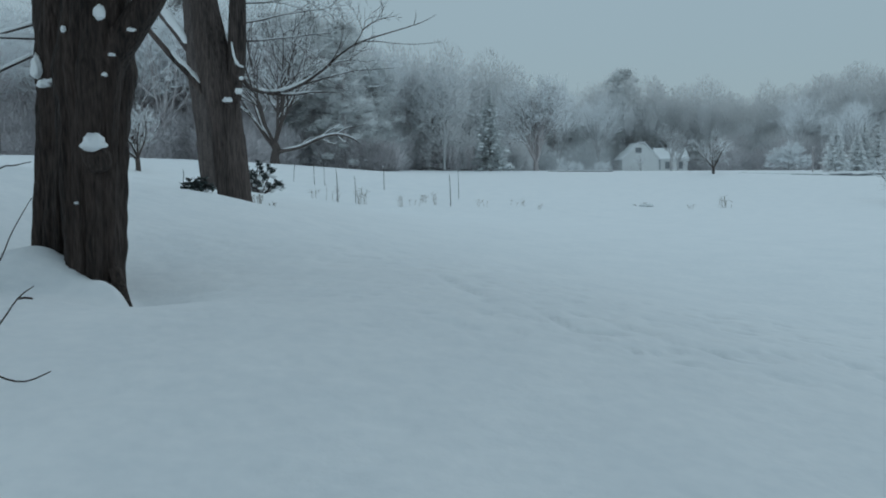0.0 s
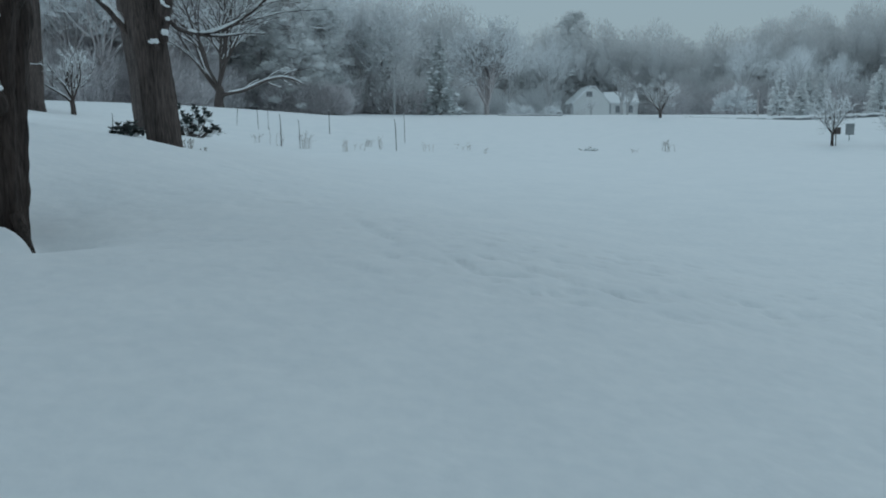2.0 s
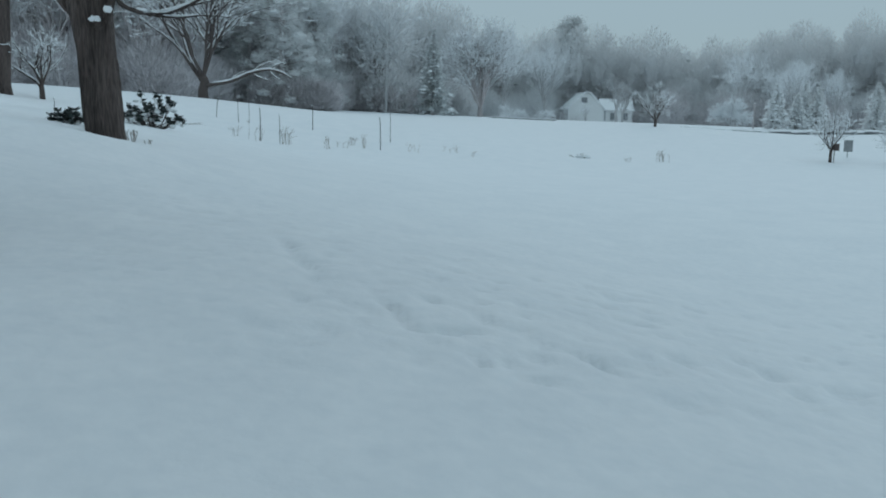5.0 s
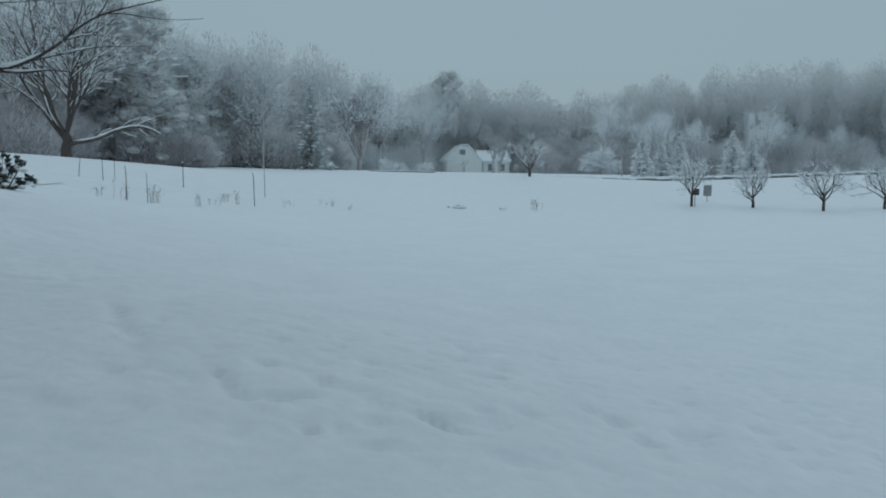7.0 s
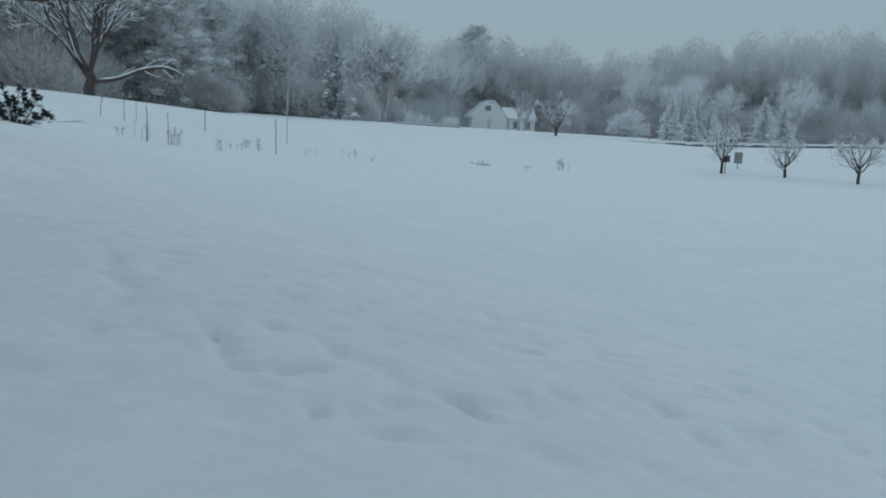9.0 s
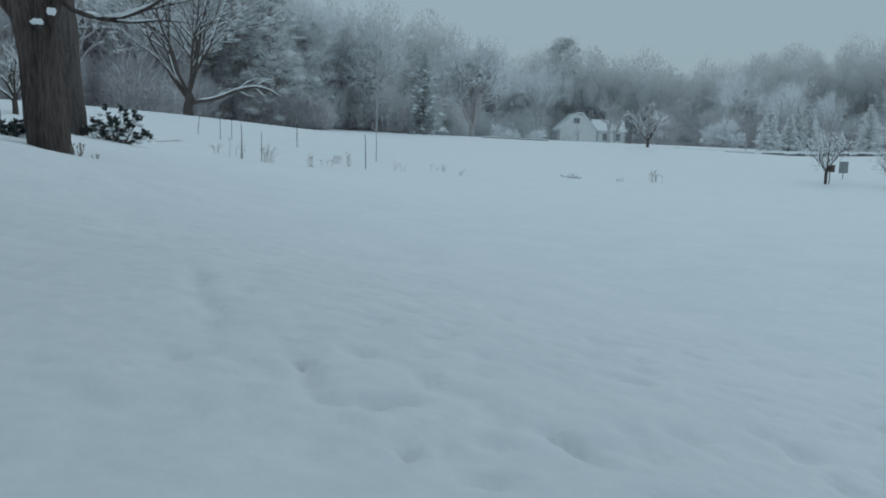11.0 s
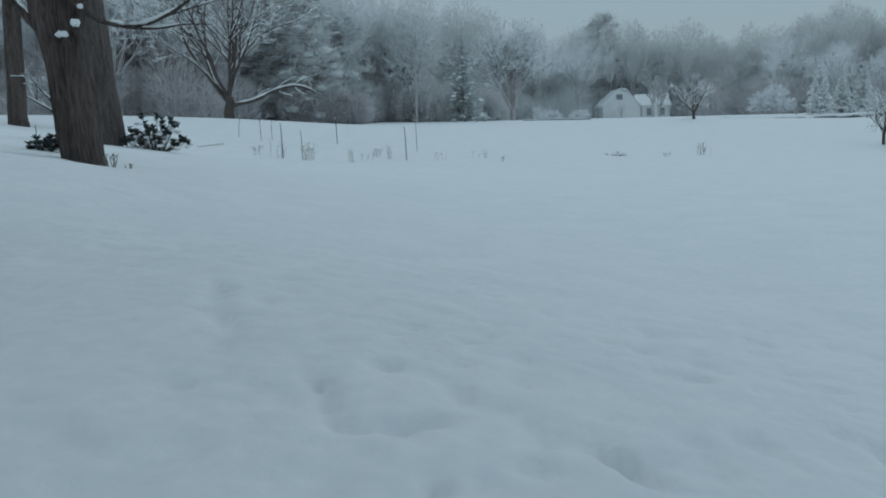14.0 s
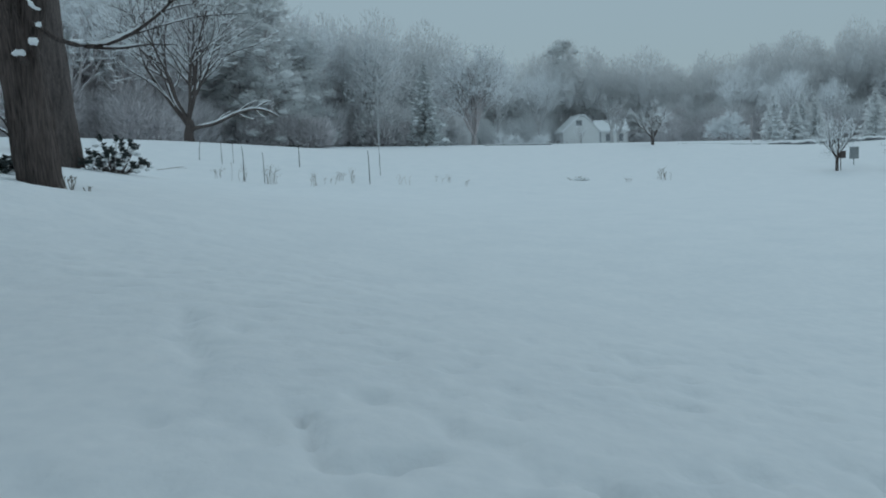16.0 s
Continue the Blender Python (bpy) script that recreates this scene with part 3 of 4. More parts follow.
    snow_ridge([(-2.6, 17.0, 3.40), (-2.3, 17, 3.395), (-1.95, 17.1, 3.44)], [0.02, 0.03, 0.02], e, seed=3)
    snow_ridge([(-1.6, 17.0, 3.72), (-1.3, 17, 3.80), (-1.05, 17.0, 3.85)], [0.01, 0.02, 0.012], e, seed=4)
    limb("stub", [(-3.4, 15.85, 3.0), (-3.36, 15.65, 3.04), (-3.34, 15.5, 3.06)], [0.07, 0.06, 0.045], BARK_DARK, e, n=6)
    limb("stub", [(-3.25, 15.85, 3.15), (-3.15, 15.65, 3.2), (-3.12, 15.52, 3.22)], [0.07, 0.05, 0.04], BARK_DARK, e, n=6)
    snow_cap((-3.35, 15.52, 3.12), (0.10, 0.08, 0.075), e, 21, trunk)
    snow_cap((-3.13, 15.52, 3.28), (0.075, 0.07, 0.08), e, 22, trunk)
    snow_cap((-3.12, 15.75, 3.57), (0.05, 0.05, 0.05), e, 23, trunk)
    snow_ridge([(-3.28, 15.72, 4.3), (-3.24, 15.72, 4.0), (-3.16, 15.72, 3.84), (-3.05, 15.72, 3.80)], [0.025, 0.03, 0.04, 0.025], e, seed=6)
    rng = np.random.default_rng(11)
    out = [[], [], []]
    for q, d in (((-3.1, 16, 6.9), (0.2, 0.1, 1)), ((-4.6, 16.3, 9.8), (-0.2, 0, 1)), ((-4.2, 16.2, 7), (-0.8, 0.1, 0.7)), ((-4.1, 16.2, 6.3), (0.1, -0.6, 0.7)), ((-3.1, 16, 6), (0.8, 0.3, 0.7))):
        grow(rng, local([q], e)[0], d, 5.5, 0.12, 0, out, kids=(5, 4))
    v, f = tubes(sum(out, []), 6)
    mesh_object("crown", v, f, BARK_DARK, e, "bare spreading limbs")
    out = [[], [], []]
    for q, d, n in (((-3.2, 16, 4.35), (1, 0.3, 0.10), 1.9), ((-3.15, 16, 4.7), (1, -0.2, 0.16), 2.2), ((-3.1, 16, 5.1), (1, 0.5, 0.2), 2.4), ((-3.1, 16, 5.5), (1, -0.1, 0.25), 2.6),
                    ((-1.7, 17.0, 3.85), (0.7, 0.2, 0.6), 1.2), ((-1.0, 17.0, 4.36), (0.6, -0.3, 0.7), 1.0), ((-2.3, 17, 3.52), (0.6, 0.2, 0.8), 1.1)):
        grow(rng, local([q], e)[0], d, n, 0.018, 0, out, lift=0.05, kids=(7, 5), wander=0.2)
    v, f = tubes(sum(out, []), 4)
    mesh_object("spray", v, f, BARK_DARK, e, "fine dark side twigs")
    v, f = tubes(snow_on(out[0] + out[1], 0.008, 0.02, 1.1, rng), 5)
    mesh_object("twig_snow", v, f, SNOW_CAP, e, "snow lying along the twigs", True)


leaning_maple()


def rear_maple():
    e = thing("maple_tree", -6.13, 24.16, "grey maple leaning over behind its neighbour", "tree", z=1.3)
    p, r = spline(local([(-6.1, 24.16, 0.9), (-6.13, 24.16, 1.6), (-6.22, 24.16, 2.8), (-6.34, 24.16, 4.4), (-6.42, 24.16, 5.6), (-6.5, 24.2, 7), (-6.8, 24.3, 10)], e), [0.46, 0.40, 0.38, 0.42, 0.42, 0.36, 0.25], 40)
    trunk = mesh_object("trunk", *swept(p, r, 28, 0.08, 9), BARK_MID, e, "", True)
    pts = [(-6.4, 24.1, 5.0), (-6.62, 24.05, 5.45), (-7.1, 24.0, 6.15), (-7.56, 24, 6.75), (-8.3, 24, 7.9)]
    limb("limb", pts, [0.2, 0.17, 0.15, 0.13, 0.1], BARK_MID, e, sides=12)
    snow_ridge([(-6.66, 23.95, 5.60), (-7.1, 23.9, 6.28), (-7.56, 23.9, 6.88), (-8.1, 23.9, 7.7)], [0.14, 0.17, 0.16, 0.12], e, seed=12)
    rng = np.random.default_rng(12)
    out = [[], [], []]
    for q, d in (((-6.8, 24.3, 9.8), (0, 0, 1)), ((-8.3, 24, 7.6), (-0.5, 0, 0.8)), ((-6.6, 24.2, 8), (0.7, 0.2, 0.7)), ((-6.6, 24.2, 8.6), (-0.3, -0.7, 0.7))):
        grow(rng, local([q], e)[0], d, 6, 0.14, 0, out, kids=(5, 4))
    v, f = tubes(sum(out, []), 6)
    mesh_object("crown", v, f, BARK_MID, e, "bare spreading limbs")


rear_maple()


def row_maple(x, y, r, lean, label):
    e = thing("maple_tree", x, y, label, "tree")
    p, rr = spline([(0.05, 0, -0.3), (0, 0, 0.4), (lean * 0.2, 0, 2), (lean * 0.5, 0, 5), (lean, 0, 9), (lean * 1.2, 0, 13)], [r * 1.2, r, r * 0.9, r * 0.85, r * 0.6, r * 0.3], 24)
    mesh_object("trunk", *swept(p, rr, 20, 0.08, x), BARK_DARK, e, "", True)
    rng = np.random.default_rng(int(x * -10))
    out = [[], [], [], []]
    for k in range(7):
        a = k * 2.4
        grow(rng, (lean * 0.7, 0, 5.5 + k), (math.cos(a), math.sin(a), 0.7), 5, r * 0.3, 0, out, kids=(5, 4))
    v, f = tubes(sum(out, []), 5)
    mesh_object("crown", v, f, BARK_DARK, e, "bare spreading limbs")


row_maple(-15.6, 38.7, 0.40, 0.5, "straight grey maple trunk on the snowy rise")
row_maple(-18.6, 42.0, 0.28, 0.3, "slim grey maple trunk on the snowy rise")


# ---------------------------------------------------------------- open-grown trees with snow on the boughs
def snowy_tree(name, x, y, label, category, seed, height, r, boughs, kids=(7, 6, 5), lift=0.10, spread=(0.5, 0.9), fork=0.25, bark=None, twig=None,
               group="", snow=(0.02, 0.09, 1.3), length=0.6, wander=0.16, angle=(28, 62), sink=0.15, thick=0.5, patchy=0):
    """A trunk that divides into boughs, each bearing limbs and twigs with snow on them."""
    rng = np.random.default_rng(seed)
    e = thing(name, x, y, label, category, group)
    top = fork * height
    p, rr = spline([(0, 0, -sink), (0, 0, top * 0.5), (rng.normal(0, 0.05) * top, 0, top), (rng.normal(0, 0.08) * top, rng.normal(0, 0.08) * top, top * 1.5)], [r * 1.25, r, r * 0.95, r * 0.6], 12)
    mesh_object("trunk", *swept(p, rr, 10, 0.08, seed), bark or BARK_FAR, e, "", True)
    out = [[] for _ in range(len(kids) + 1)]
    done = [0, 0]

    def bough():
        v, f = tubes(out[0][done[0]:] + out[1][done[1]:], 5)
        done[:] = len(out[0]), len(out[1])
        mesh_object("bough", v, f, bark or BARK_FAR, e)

    for k in range(boughs):
        a = 2 * math.pi * (k + rng.uniform(-0.3, 0.3)) / boughs
        s = rng.uniform(*spread)
        z = top * rng.uniform(0.8, 1.35)
        grow(rng, (0, 0, z), (math.cos(a) * s, math.sin(a) * s, 1), height * length * rng.uniform(0.85, 1.15), r * thick, 0, out, lift, wander, kids, angle=angle)
        bough()
    v, f = tubes(sum(out[2:], []), 3)
    mesh_object("spray", v, f, twig or TWIG, e)
    laden = sum(out, [])
    if patchy:                                # the wind has cleared most of the fine twigs
        laden = out[0] + out[1] + [g for g in sum(out[2:], []) if rng.random() < patchy]
    v, f = tubes(snow_on(laden, *snow, rng), 5)
    mesh_object("snow", v, f, SNOW_CAP, e, "snow lying along the boughs")
    return e


shade = snowy_tree("shade_tree", -12.95, 65.3, "broad bare tree with snow along every bough", "tree", 3, 15, 0.35, 10, (8, 6, 4), 0.075, (0.3, 0.95), 0.085, bark=BARK_MID, thick=0.40,
           snow=(0.03, 0.075, 1.15), angle=(22, 52), patchy=0.28)
LOW_BOUGH = [(-12.9, 65.2, 3.75), (-12.3, 65.1, 4.05), (-10.9, 65.0, 4.3), (-9.3, 64.9, 4.95), (-8.0, 64.9, 5.2), (-7.0, 64.9, 5.0), (-6.3, 64.9, 4.6)]
limb("bough", LOW_BOUGH, [0.16, 0.14, 0.12, 0.10, 0.07, 0.05, 0.02], BARK_MID, shade, "low bough sweeping out over the snow", 24, 8)
snow_ridge([(x, y - 0.02, z + 0.12) for x, y, z in LOW_BOUGH[1:]], [0.10, 0.11, 0.10, 0.08, 0.06, 0.04], shade, n=22, seed=31)
for (x0, y0, z0), (x1, z1) in ((LOW_BOUGH[3], (1.6, 0.9)), (LOW_BOUGH[3], (1.3, -0.5)), (LOW_BOUGH[4], (1.3, 0.6)), (LOW_BOUGH[2], (1.2, 0.8)), (LOW_BOUGH[4], (0.9, -0.7))):
    limb("twig", [(x0, y0, z0), (x0 + x1 * 0.5, y0, z0 + z1 * 0.65), (x0 + x1, y0, z0 + z1)], [0.05, 0.035, 0.015], BARK_MID, shade)
    snow_ridge([(x0 + x1 * 0.1, y0, z0 + z1 * 0.14 + 0.06), (x0 + x1 * 0.5, y0, z0 + z1 * 0.65 + 0.06), (x0 + x1, y0, z0 + z1 + 0.04)], [0.05, 0.055, 0.035], shade, seed=x1)
snowy_tree("young_tree", -14.4, 40.0, "small forked bare tree dusted with snow", "tree", 4, 3.4, 0.12, 8, (5, 4), 0.14, (0.35, 0.85), 0.18, bark=BARK_DARK, twig=BARK_DARK, snow=(0.016, 0.05, 1.3))


# ---------------------------------------------------------------- orchard trees
def orchard():
    for x, y, h, seed in ((28.66, 51.2, 2.9, 21), (32.29, 49.9, 2.4, 22), (34.55, 45.9, 2.9, 23), (38.85, 46.0, 2.9, 24)):
        snowy_tree("apple_tree", x, y, "small pruned apple tree with snow-covered branches", "tree", seed, h, 0.085, 9, (6, 4, 2), 0.11, (0.6, 1.5), 0.24,
                   group="orchard row", snow=(0.022, 0.048, 1.3), length=0.64, bark=BARK_DARK, twig=BARK_MID, patchy=0.5)
    snowy_tree("apple_tree", 25.91, 78.5, "lone spreading apple tree white with snow", "tree", 25, 4.1, 0.13, 9, (7, 5), 0.10, (0.4, 1.05), 0.12,
               snow=(0.022, 0.05, 1.2), length=0.68, bark=BARK_MID, twig=BARK_PALE, patchy=0.5)


orchard()


def box(bm, x0, x1, y0, y1, z0, z1):
    r = bmesh.ops.create_cube(bm, size=1)
    for v in r["verts"]:
        v.co = Vector(((x0 + x1) / 2 + v.co.x * (x1 - x0), (y0 + y1) / 2 + v.co.y * (y1 - y0), (z0 + z1) / 2 + v.co.z * (z1 - z0)))
    return r


def board_on_post():
    e = thing("notice_board", 31.84, 55.0, "grey square board on a thin post in the orchard", "board")
    g = e.matrix_world.translation.z
    bm = bmesh.new()
    box(bm, -0.30, 0.30, -0.02, 0.02, 0.10 - g, 0.86 - g)
    bmesh.ops.bevel(bm, geom=bm.edges[:], offset=0.008, segments=1)
    part("panel", bm, PANEL, e)
    bm = bmesh.new()
    box(bm, -0.02, 0.02, 0.02, 0.06, -0.3, 0.8 - g)
    part("post", bm, PANEL, e)
    bm = bmesh.new()
    box(bm, -0.31, 0.31, -0.035, 0.035, 0.863 - g, 0.91 - g)
    part("snow", bm, SNOW_CAP, e)
    e = thing("nest_box", 28.91, 51.1, "dark wooden box fixed in the apple tree", "box", z=0.25)
    bm = bmesh.new()
    box(bm, -0.15, 0.15, -0.13, 0.13, 0, 0.40)
    bmesh.ops.bevel(bm, geom=bm.edges[:], offset=0.01, segments=1)
    part("body", bm, BARK_MID, e)
    bm = bmesh.new()
    box(bm, -0.18, 0.18, -0.17, 0.15, 0.403, 0.43)
    part("roof", bm, BARK_MID, e)
    bm = bmesh.new()
    box(bm, -0.02, 0.02, 0.13, 0.17, ground(28.91, 51.1) - 0.45, 0.3)
    part("post", bm, BARK_MID, e)


board_on_post()


# ---------------------------------------------------------------- rhododendron, weeds and stakes
def rhododendron(x, y, width, height, clusters, seed, label):
    rng = np.random.default_rng(seed)
    e = thing("rhododendron", x, y, label, "shrub")
    stems, leaves, snow = [], [], []
    for k in range(clusters):
        a, q = k * 2.4, math.sqrt((k + rng.uniform(0.2, 0.8)) / clusters)
        cx, cy = math.cos(a) * q * width / 2, math.sin(a) * q * width / 2.6
        cz = height * (0.20 + 0.80 * (1 - q * q)) * rng.uniform(0.25, 1.06) + 0.05
        stems.append([cx * 0.25, cy * 0.25, -0.1, cx, cy, cz, 0.013, 0.007])
        for j in range(17):
            b = j * 2.4 + rng.uniform(-0.3, 0.3)
            tilt = rng.uniform(-1.3, -0.1) if j % 3 else rng.uniform(0.1, 1.2)
            d = np.array([math.cos(b) * math.cos(tilt), math.sin(b) * math.cos(tilt), math.sin(tilt)])
            s = np.cross(d, [0, 0, 1.0])
            s /= np.linalg.norm(s)
            up = np.cross(s, d)
            c = np.array([cx, cy, cz])
            ln, w = rng.uniform(0.10, 0.14), rng.uniform(0.04, 0.055)
            leaves.append([c, c + d * ln * 0.5 - s * w + up * 0.006, c + d * ln - up * 0.012, c + d * ln * 0.5 + s * w + up * 0.006, c + d * ln * 0.5 - up * 0.006])
        if rng.random() < 0.95:
            snow.append((cx + rng.normal(0, 0.05), cy + rng.normal(0, 0.04), cz - rng.uniform(0.10, 0.24), rng.uniform(0.07, 0.115)))
    v, f = tubes(stems, 5)
    mesh_object("branchwork", v, f, BARK_MID, e)
    L = np.array(leaves).reshape(-1, 3)
    F = []
    for i in range(len(leaves)):
        o = i * 5
        F += [[o, o + 1, o + 4], [o + 1, o + 2, o + 4], [o + 2, o + 3, o + 4], [o + 3, o, o + 4]]
    mesh_object("leaves", L, F, LEAF, e, "dark curled evergreen leaves")
    bm = bmesh.new()
    for cx, cy, cz, s in snow:
        r = bmesh.ops.create_icosphere(bm, subdivisions=1, radius=s)
        for q in r["verts"]:
            q.co = Vector((cx + q.co.x, cy + q.co.y, cz + q.co.z * 0.5))
    part("snow", bm, SNOW_CAP, e, "pads of snow on the leaves", True)


rhododendron(-4.9, 24.1, 1.75, 0.98, 52, 31, "evergreen rhododendron bush with snow on its leaf whorls")
rhododendron(-4.55, 17.3, 0.75, 0.26, 16, 32, "low rhododendron half buried in snow beside the maple")


def weeds(x, y, n, height, width, seed, label="dry brown weed stalks poking out of the snow"):
    rng = np.random.default_rng(seed)
    e = thing("dead_weeds", x, y, label, "plant", "dead weeds")
    segs = []
    for k in range(n):
        a, b = rng.uniform(-width, width), rng.uniform(-width, width) * 0.6
        h = height * rng.uniform(0.4, 1.0)
        m = np.array([a + rng.normal(0, 0.05), b, h * 0.55])
        t = m + np.array([rng.normal(0, 0.12) * h, rng.normal(0, 0.1) * h, h * 0.45])
        segs += [[a, b, -0.1, *m, 0.008, 0.007], [*m, *t, 0.007, 0.004]]
        for j in range(3):
            q = m + (t - m) * rng.random()
            segs.append([*q, *(q + np.array([rng.normal(0, 0.1), rng.normal(0, 0.1), 0.08 + 0.08 * rng.random()]) * min(1, height * 2.2)), 0.005, 0.004])
    v, f = tubes(segs, 4)
    mesh_object("stalks", v, f, REED, e)


def stake(x, y, height, r, lean, label="thin weathered garden stake standing in the snow"):
    e = thing("garden_stake", x, y, label, "stake", "garden stakes")
    p, rr = spline([(0, 0, -0.25), (lean * 0.3, 0, height * 0.4), (lean * 0.6 + 0.01, 0, height * 0.75), (lean, 0, height)], [r * 0.65, r * 0.65, r * 0.55, r * 0.42], 10)
    mesh_object("pole", *swept(p, rr, 7, 0.12, x), STAKE, e, "", True)
    snow_cap((x + lean, y, ground(x, y) + height), (r * 1.1, r * 1.1, r * 1.4), e, x)


for x, y, h, r, lean in ((-4.78, 41.4, 1.62, 0.032, -0.05), (-3.85, 41.3, 1.42, 0.024, -0.04), (-8.0, 46.6, 1.05, 0.024, 0.12), (-6.7, 46.0, 1.28, 0.022, -0.05),
                         (-6.2, 46.4, 1.25, 0.018, -0.03), (-2.8, 46.4, 1.30, 0.032, -0.03), (0.98, 41.6, 1.62, 0.032, -0.06), (1.42, 44.5, 1.55, 0.022, -0.03), (-5.1, 18.0, 0.42, 0.014, 0.0)):
    stake(x, y, h, r, lean)
for i, (x, y, n, h, w) in enumerate(((-3.5, 41.3, 11, 0.95, 0.22), (-5.15, 41.5, 5, 0.9, 0.3), (-1.55, 41.0, 6, 0.7, 0.25), (-0.44, 42.6, 6, 0.45, 0.12), (0.25, 42.0, 5, 0.7, 0.15),
                                     (4.3, 42.2, 5, 0.35, 0.5), (5.4, 40.8, 3, 0.28, 0.1), (-2.9, 15.85, 7, 0.17, 0.06), (-2.55, 15.7, 4, 0.07, 0.07), (16.2, 45.2, 12, 0.75, 0.4), (14.0, 43.8, 4, 0.3, 0.3),
                                     (-5.9, 41.8, 4, 0.5, 0.3), (2.6, 41.5, 4, 0.4, 0.3), (-0.9, 41.5, 3, 0.5, 0.4))):
    weeds(x, y, n, h, w, 50 + i)


def buried_clump(x, y, seed):
    """A tuft pressed flat and half covered."""
    e = thing("snowy_tuft", x, y, "flattened dark tuft of weeds half buried in snow", "plant", "dead weeds")
    rng = np.random.default_rng(seed)
    segs = [[a, b, -0.02, a + rng.normal(0, 0.2), b + rng.normal(0, 0.1), rng.uniform(0.06, 0.22), 0.013, 0.009] for a, b in rng.normal(0, (0.28, 0.12), (16, 2))]
    v, f = tubes(segs, 4)
    mesh_object("stalks", v, f, REED, e)
    snow_cap((x + 0.1, y, ground(x, y) + 0.04), (0.4, 0.2, 0.12), e, seed)


buried_clump(11.5, 44.3, 71)

# ---------------------------------------------------------------- single trees along the far edge of the meadow
snowy_tree("ash_tree", -0.45, 113.7, "slender upright bare tree with snowed branches", "tree", 33, 14.5, 0.24, 9, (9, 6, 3), 0.14, (0.15, 0.5), 0.12, snow=(0.07, 0.12, 1.6), twig=TWIG, bark=BARK_PALE, length=0.6, patchy=0.8)
snowy_tree("ash_tree", 13.3, 120, "broad many-stemmed bare tree frosted with snow", "tree", 34, 12.5, 0.34, 12, (8, 7, 5), 0.14, (0.15, 0.45), 0.08, snow=(0.05, 0.085, 1.1), twig=TWIG, length=0.68, patchy=0.6)
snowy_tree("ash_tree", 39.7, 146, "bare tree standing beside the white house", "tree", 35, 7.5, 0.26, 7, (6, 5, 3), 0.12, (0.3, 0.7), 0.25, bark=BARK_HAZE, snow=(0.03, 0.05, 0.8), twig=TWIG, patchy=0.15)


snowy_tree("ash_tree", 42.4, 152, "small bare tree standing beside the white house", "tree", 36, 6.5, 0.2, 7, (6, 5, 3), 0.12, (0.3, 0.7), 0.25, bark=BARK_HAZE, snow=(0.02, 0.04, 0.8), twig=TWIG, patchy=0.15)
snowy_tree("ash_tree", 37.0, 158, "small bare tree standing before the white house", "tree", 37, 4.0, 0.12, 6, (5, 4), 0.12, (0.3, 0.8), 0.2, bark=BARK_HAZE, snow=(0.02, 0.04, 0.8), twig=TWIG_HAZE)


def conifer(name, x, y, height, width, seed, label, needles, snow, category="tree", group="", tiers=22, bare=0.06, ragged=0.3):
    """A trunk with tiers of drooping boughs, each a fan of needle sprays, with pads of snow."""
    rng = np.random.default_rng(seed)
    e = thing(name, x, y, label, category, group)
    p, r = spline([(0, 0, -0.3), (0, 0, height * 0.5), (0, 0, height)], [height * 0.02, height * 0.013, 0.02], 8)
    mesh_object("trunk", *swept(p, r, 8, 0.05, seed), BARK_FAR, e, "", True)
    tri, pads = [], []
    for t in range(tiers):
        f = bare + (1 - bare) * (t + rng.uniform(0, 0.6)) / tiers
        z = height * f
        reach = width / 2 * (1 - f) ** 0.8 * rng.uniform(1 - ragged, 1 + ragged) + 0.12
        for k in range(7):
            a = 2 * math.pi * (k + rng.random()) / 7
            R = reach * rng.uniform(0.6, 1.1)
            d = np.array([math.cos(a), math.sin(a), 0])
            n = 16
            s = rng.random(n)[:, None]
            c = np.array([0, 0, z]) + d * s * R + np.array([0, 0, -0.28]) * s * s * R + rng.normal(0, 0.07 * R + 0.03, (n, 3))
            o = d + rng.normal(0, 0.6, (n, 3))
            o[:, 2] -= 0.15
            o /= np.linalg.norm(o, axis=1, keepdims=True)
            w = np.cross(o, rng.normal(0, 1, (n, 3)))
            w /= np.linalg.norm(w, axis=1, keepdims=True)
            ln = 0.30 * R + 0.15
            tri.append(np.stack([c - w * ln * 0.22, c + w * ln * 0.22, c + o * ln], 1).reshape(-1, 3))
            if rng.random() < snow:
                q = rng.uniform(0.4, 1.0)
                pads.append((d * q * R + np.array([0, 0, z - 0.28 * q * q * R + 0.06]), 0.13 * R + 0.07))
    T = np.concatenate(tri)
    mesh_object("needles", T, as_tris(T), needles, e)
    bm = bmesh.new()
    for c, s in pads:
        q = bmesh.ops.create_icosphere(bm, subdivisions=1, radius=s)
        for v in q["verts"]:
            v.co = Vector((c[0] + v.co.x * 1.3, c[1] + v.co.y * 1.3, c[2] + v.co.z * 0.55))
    if pads:
        part("snow", bm, SNOW_CAP, e, "pads of snow on the boughs", True)
    else:
        bm.free()
    return e


conifer("spruce_tree", 6.0, 105.4, 10.4, 4.2, 41, "dark young spruce with snow on its boughs", SPRUCE, 0.55, tiers=26)
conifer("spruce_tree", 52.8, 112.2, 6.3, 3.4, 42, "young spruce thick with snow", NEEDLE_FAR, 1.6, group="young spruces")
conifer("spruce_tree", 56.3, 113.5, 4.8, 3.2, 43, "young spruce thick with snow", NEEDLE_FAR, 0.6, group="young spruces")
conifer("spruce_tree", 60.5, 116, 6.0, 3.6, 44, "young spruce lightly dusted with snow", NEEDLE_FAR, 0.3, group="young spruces")


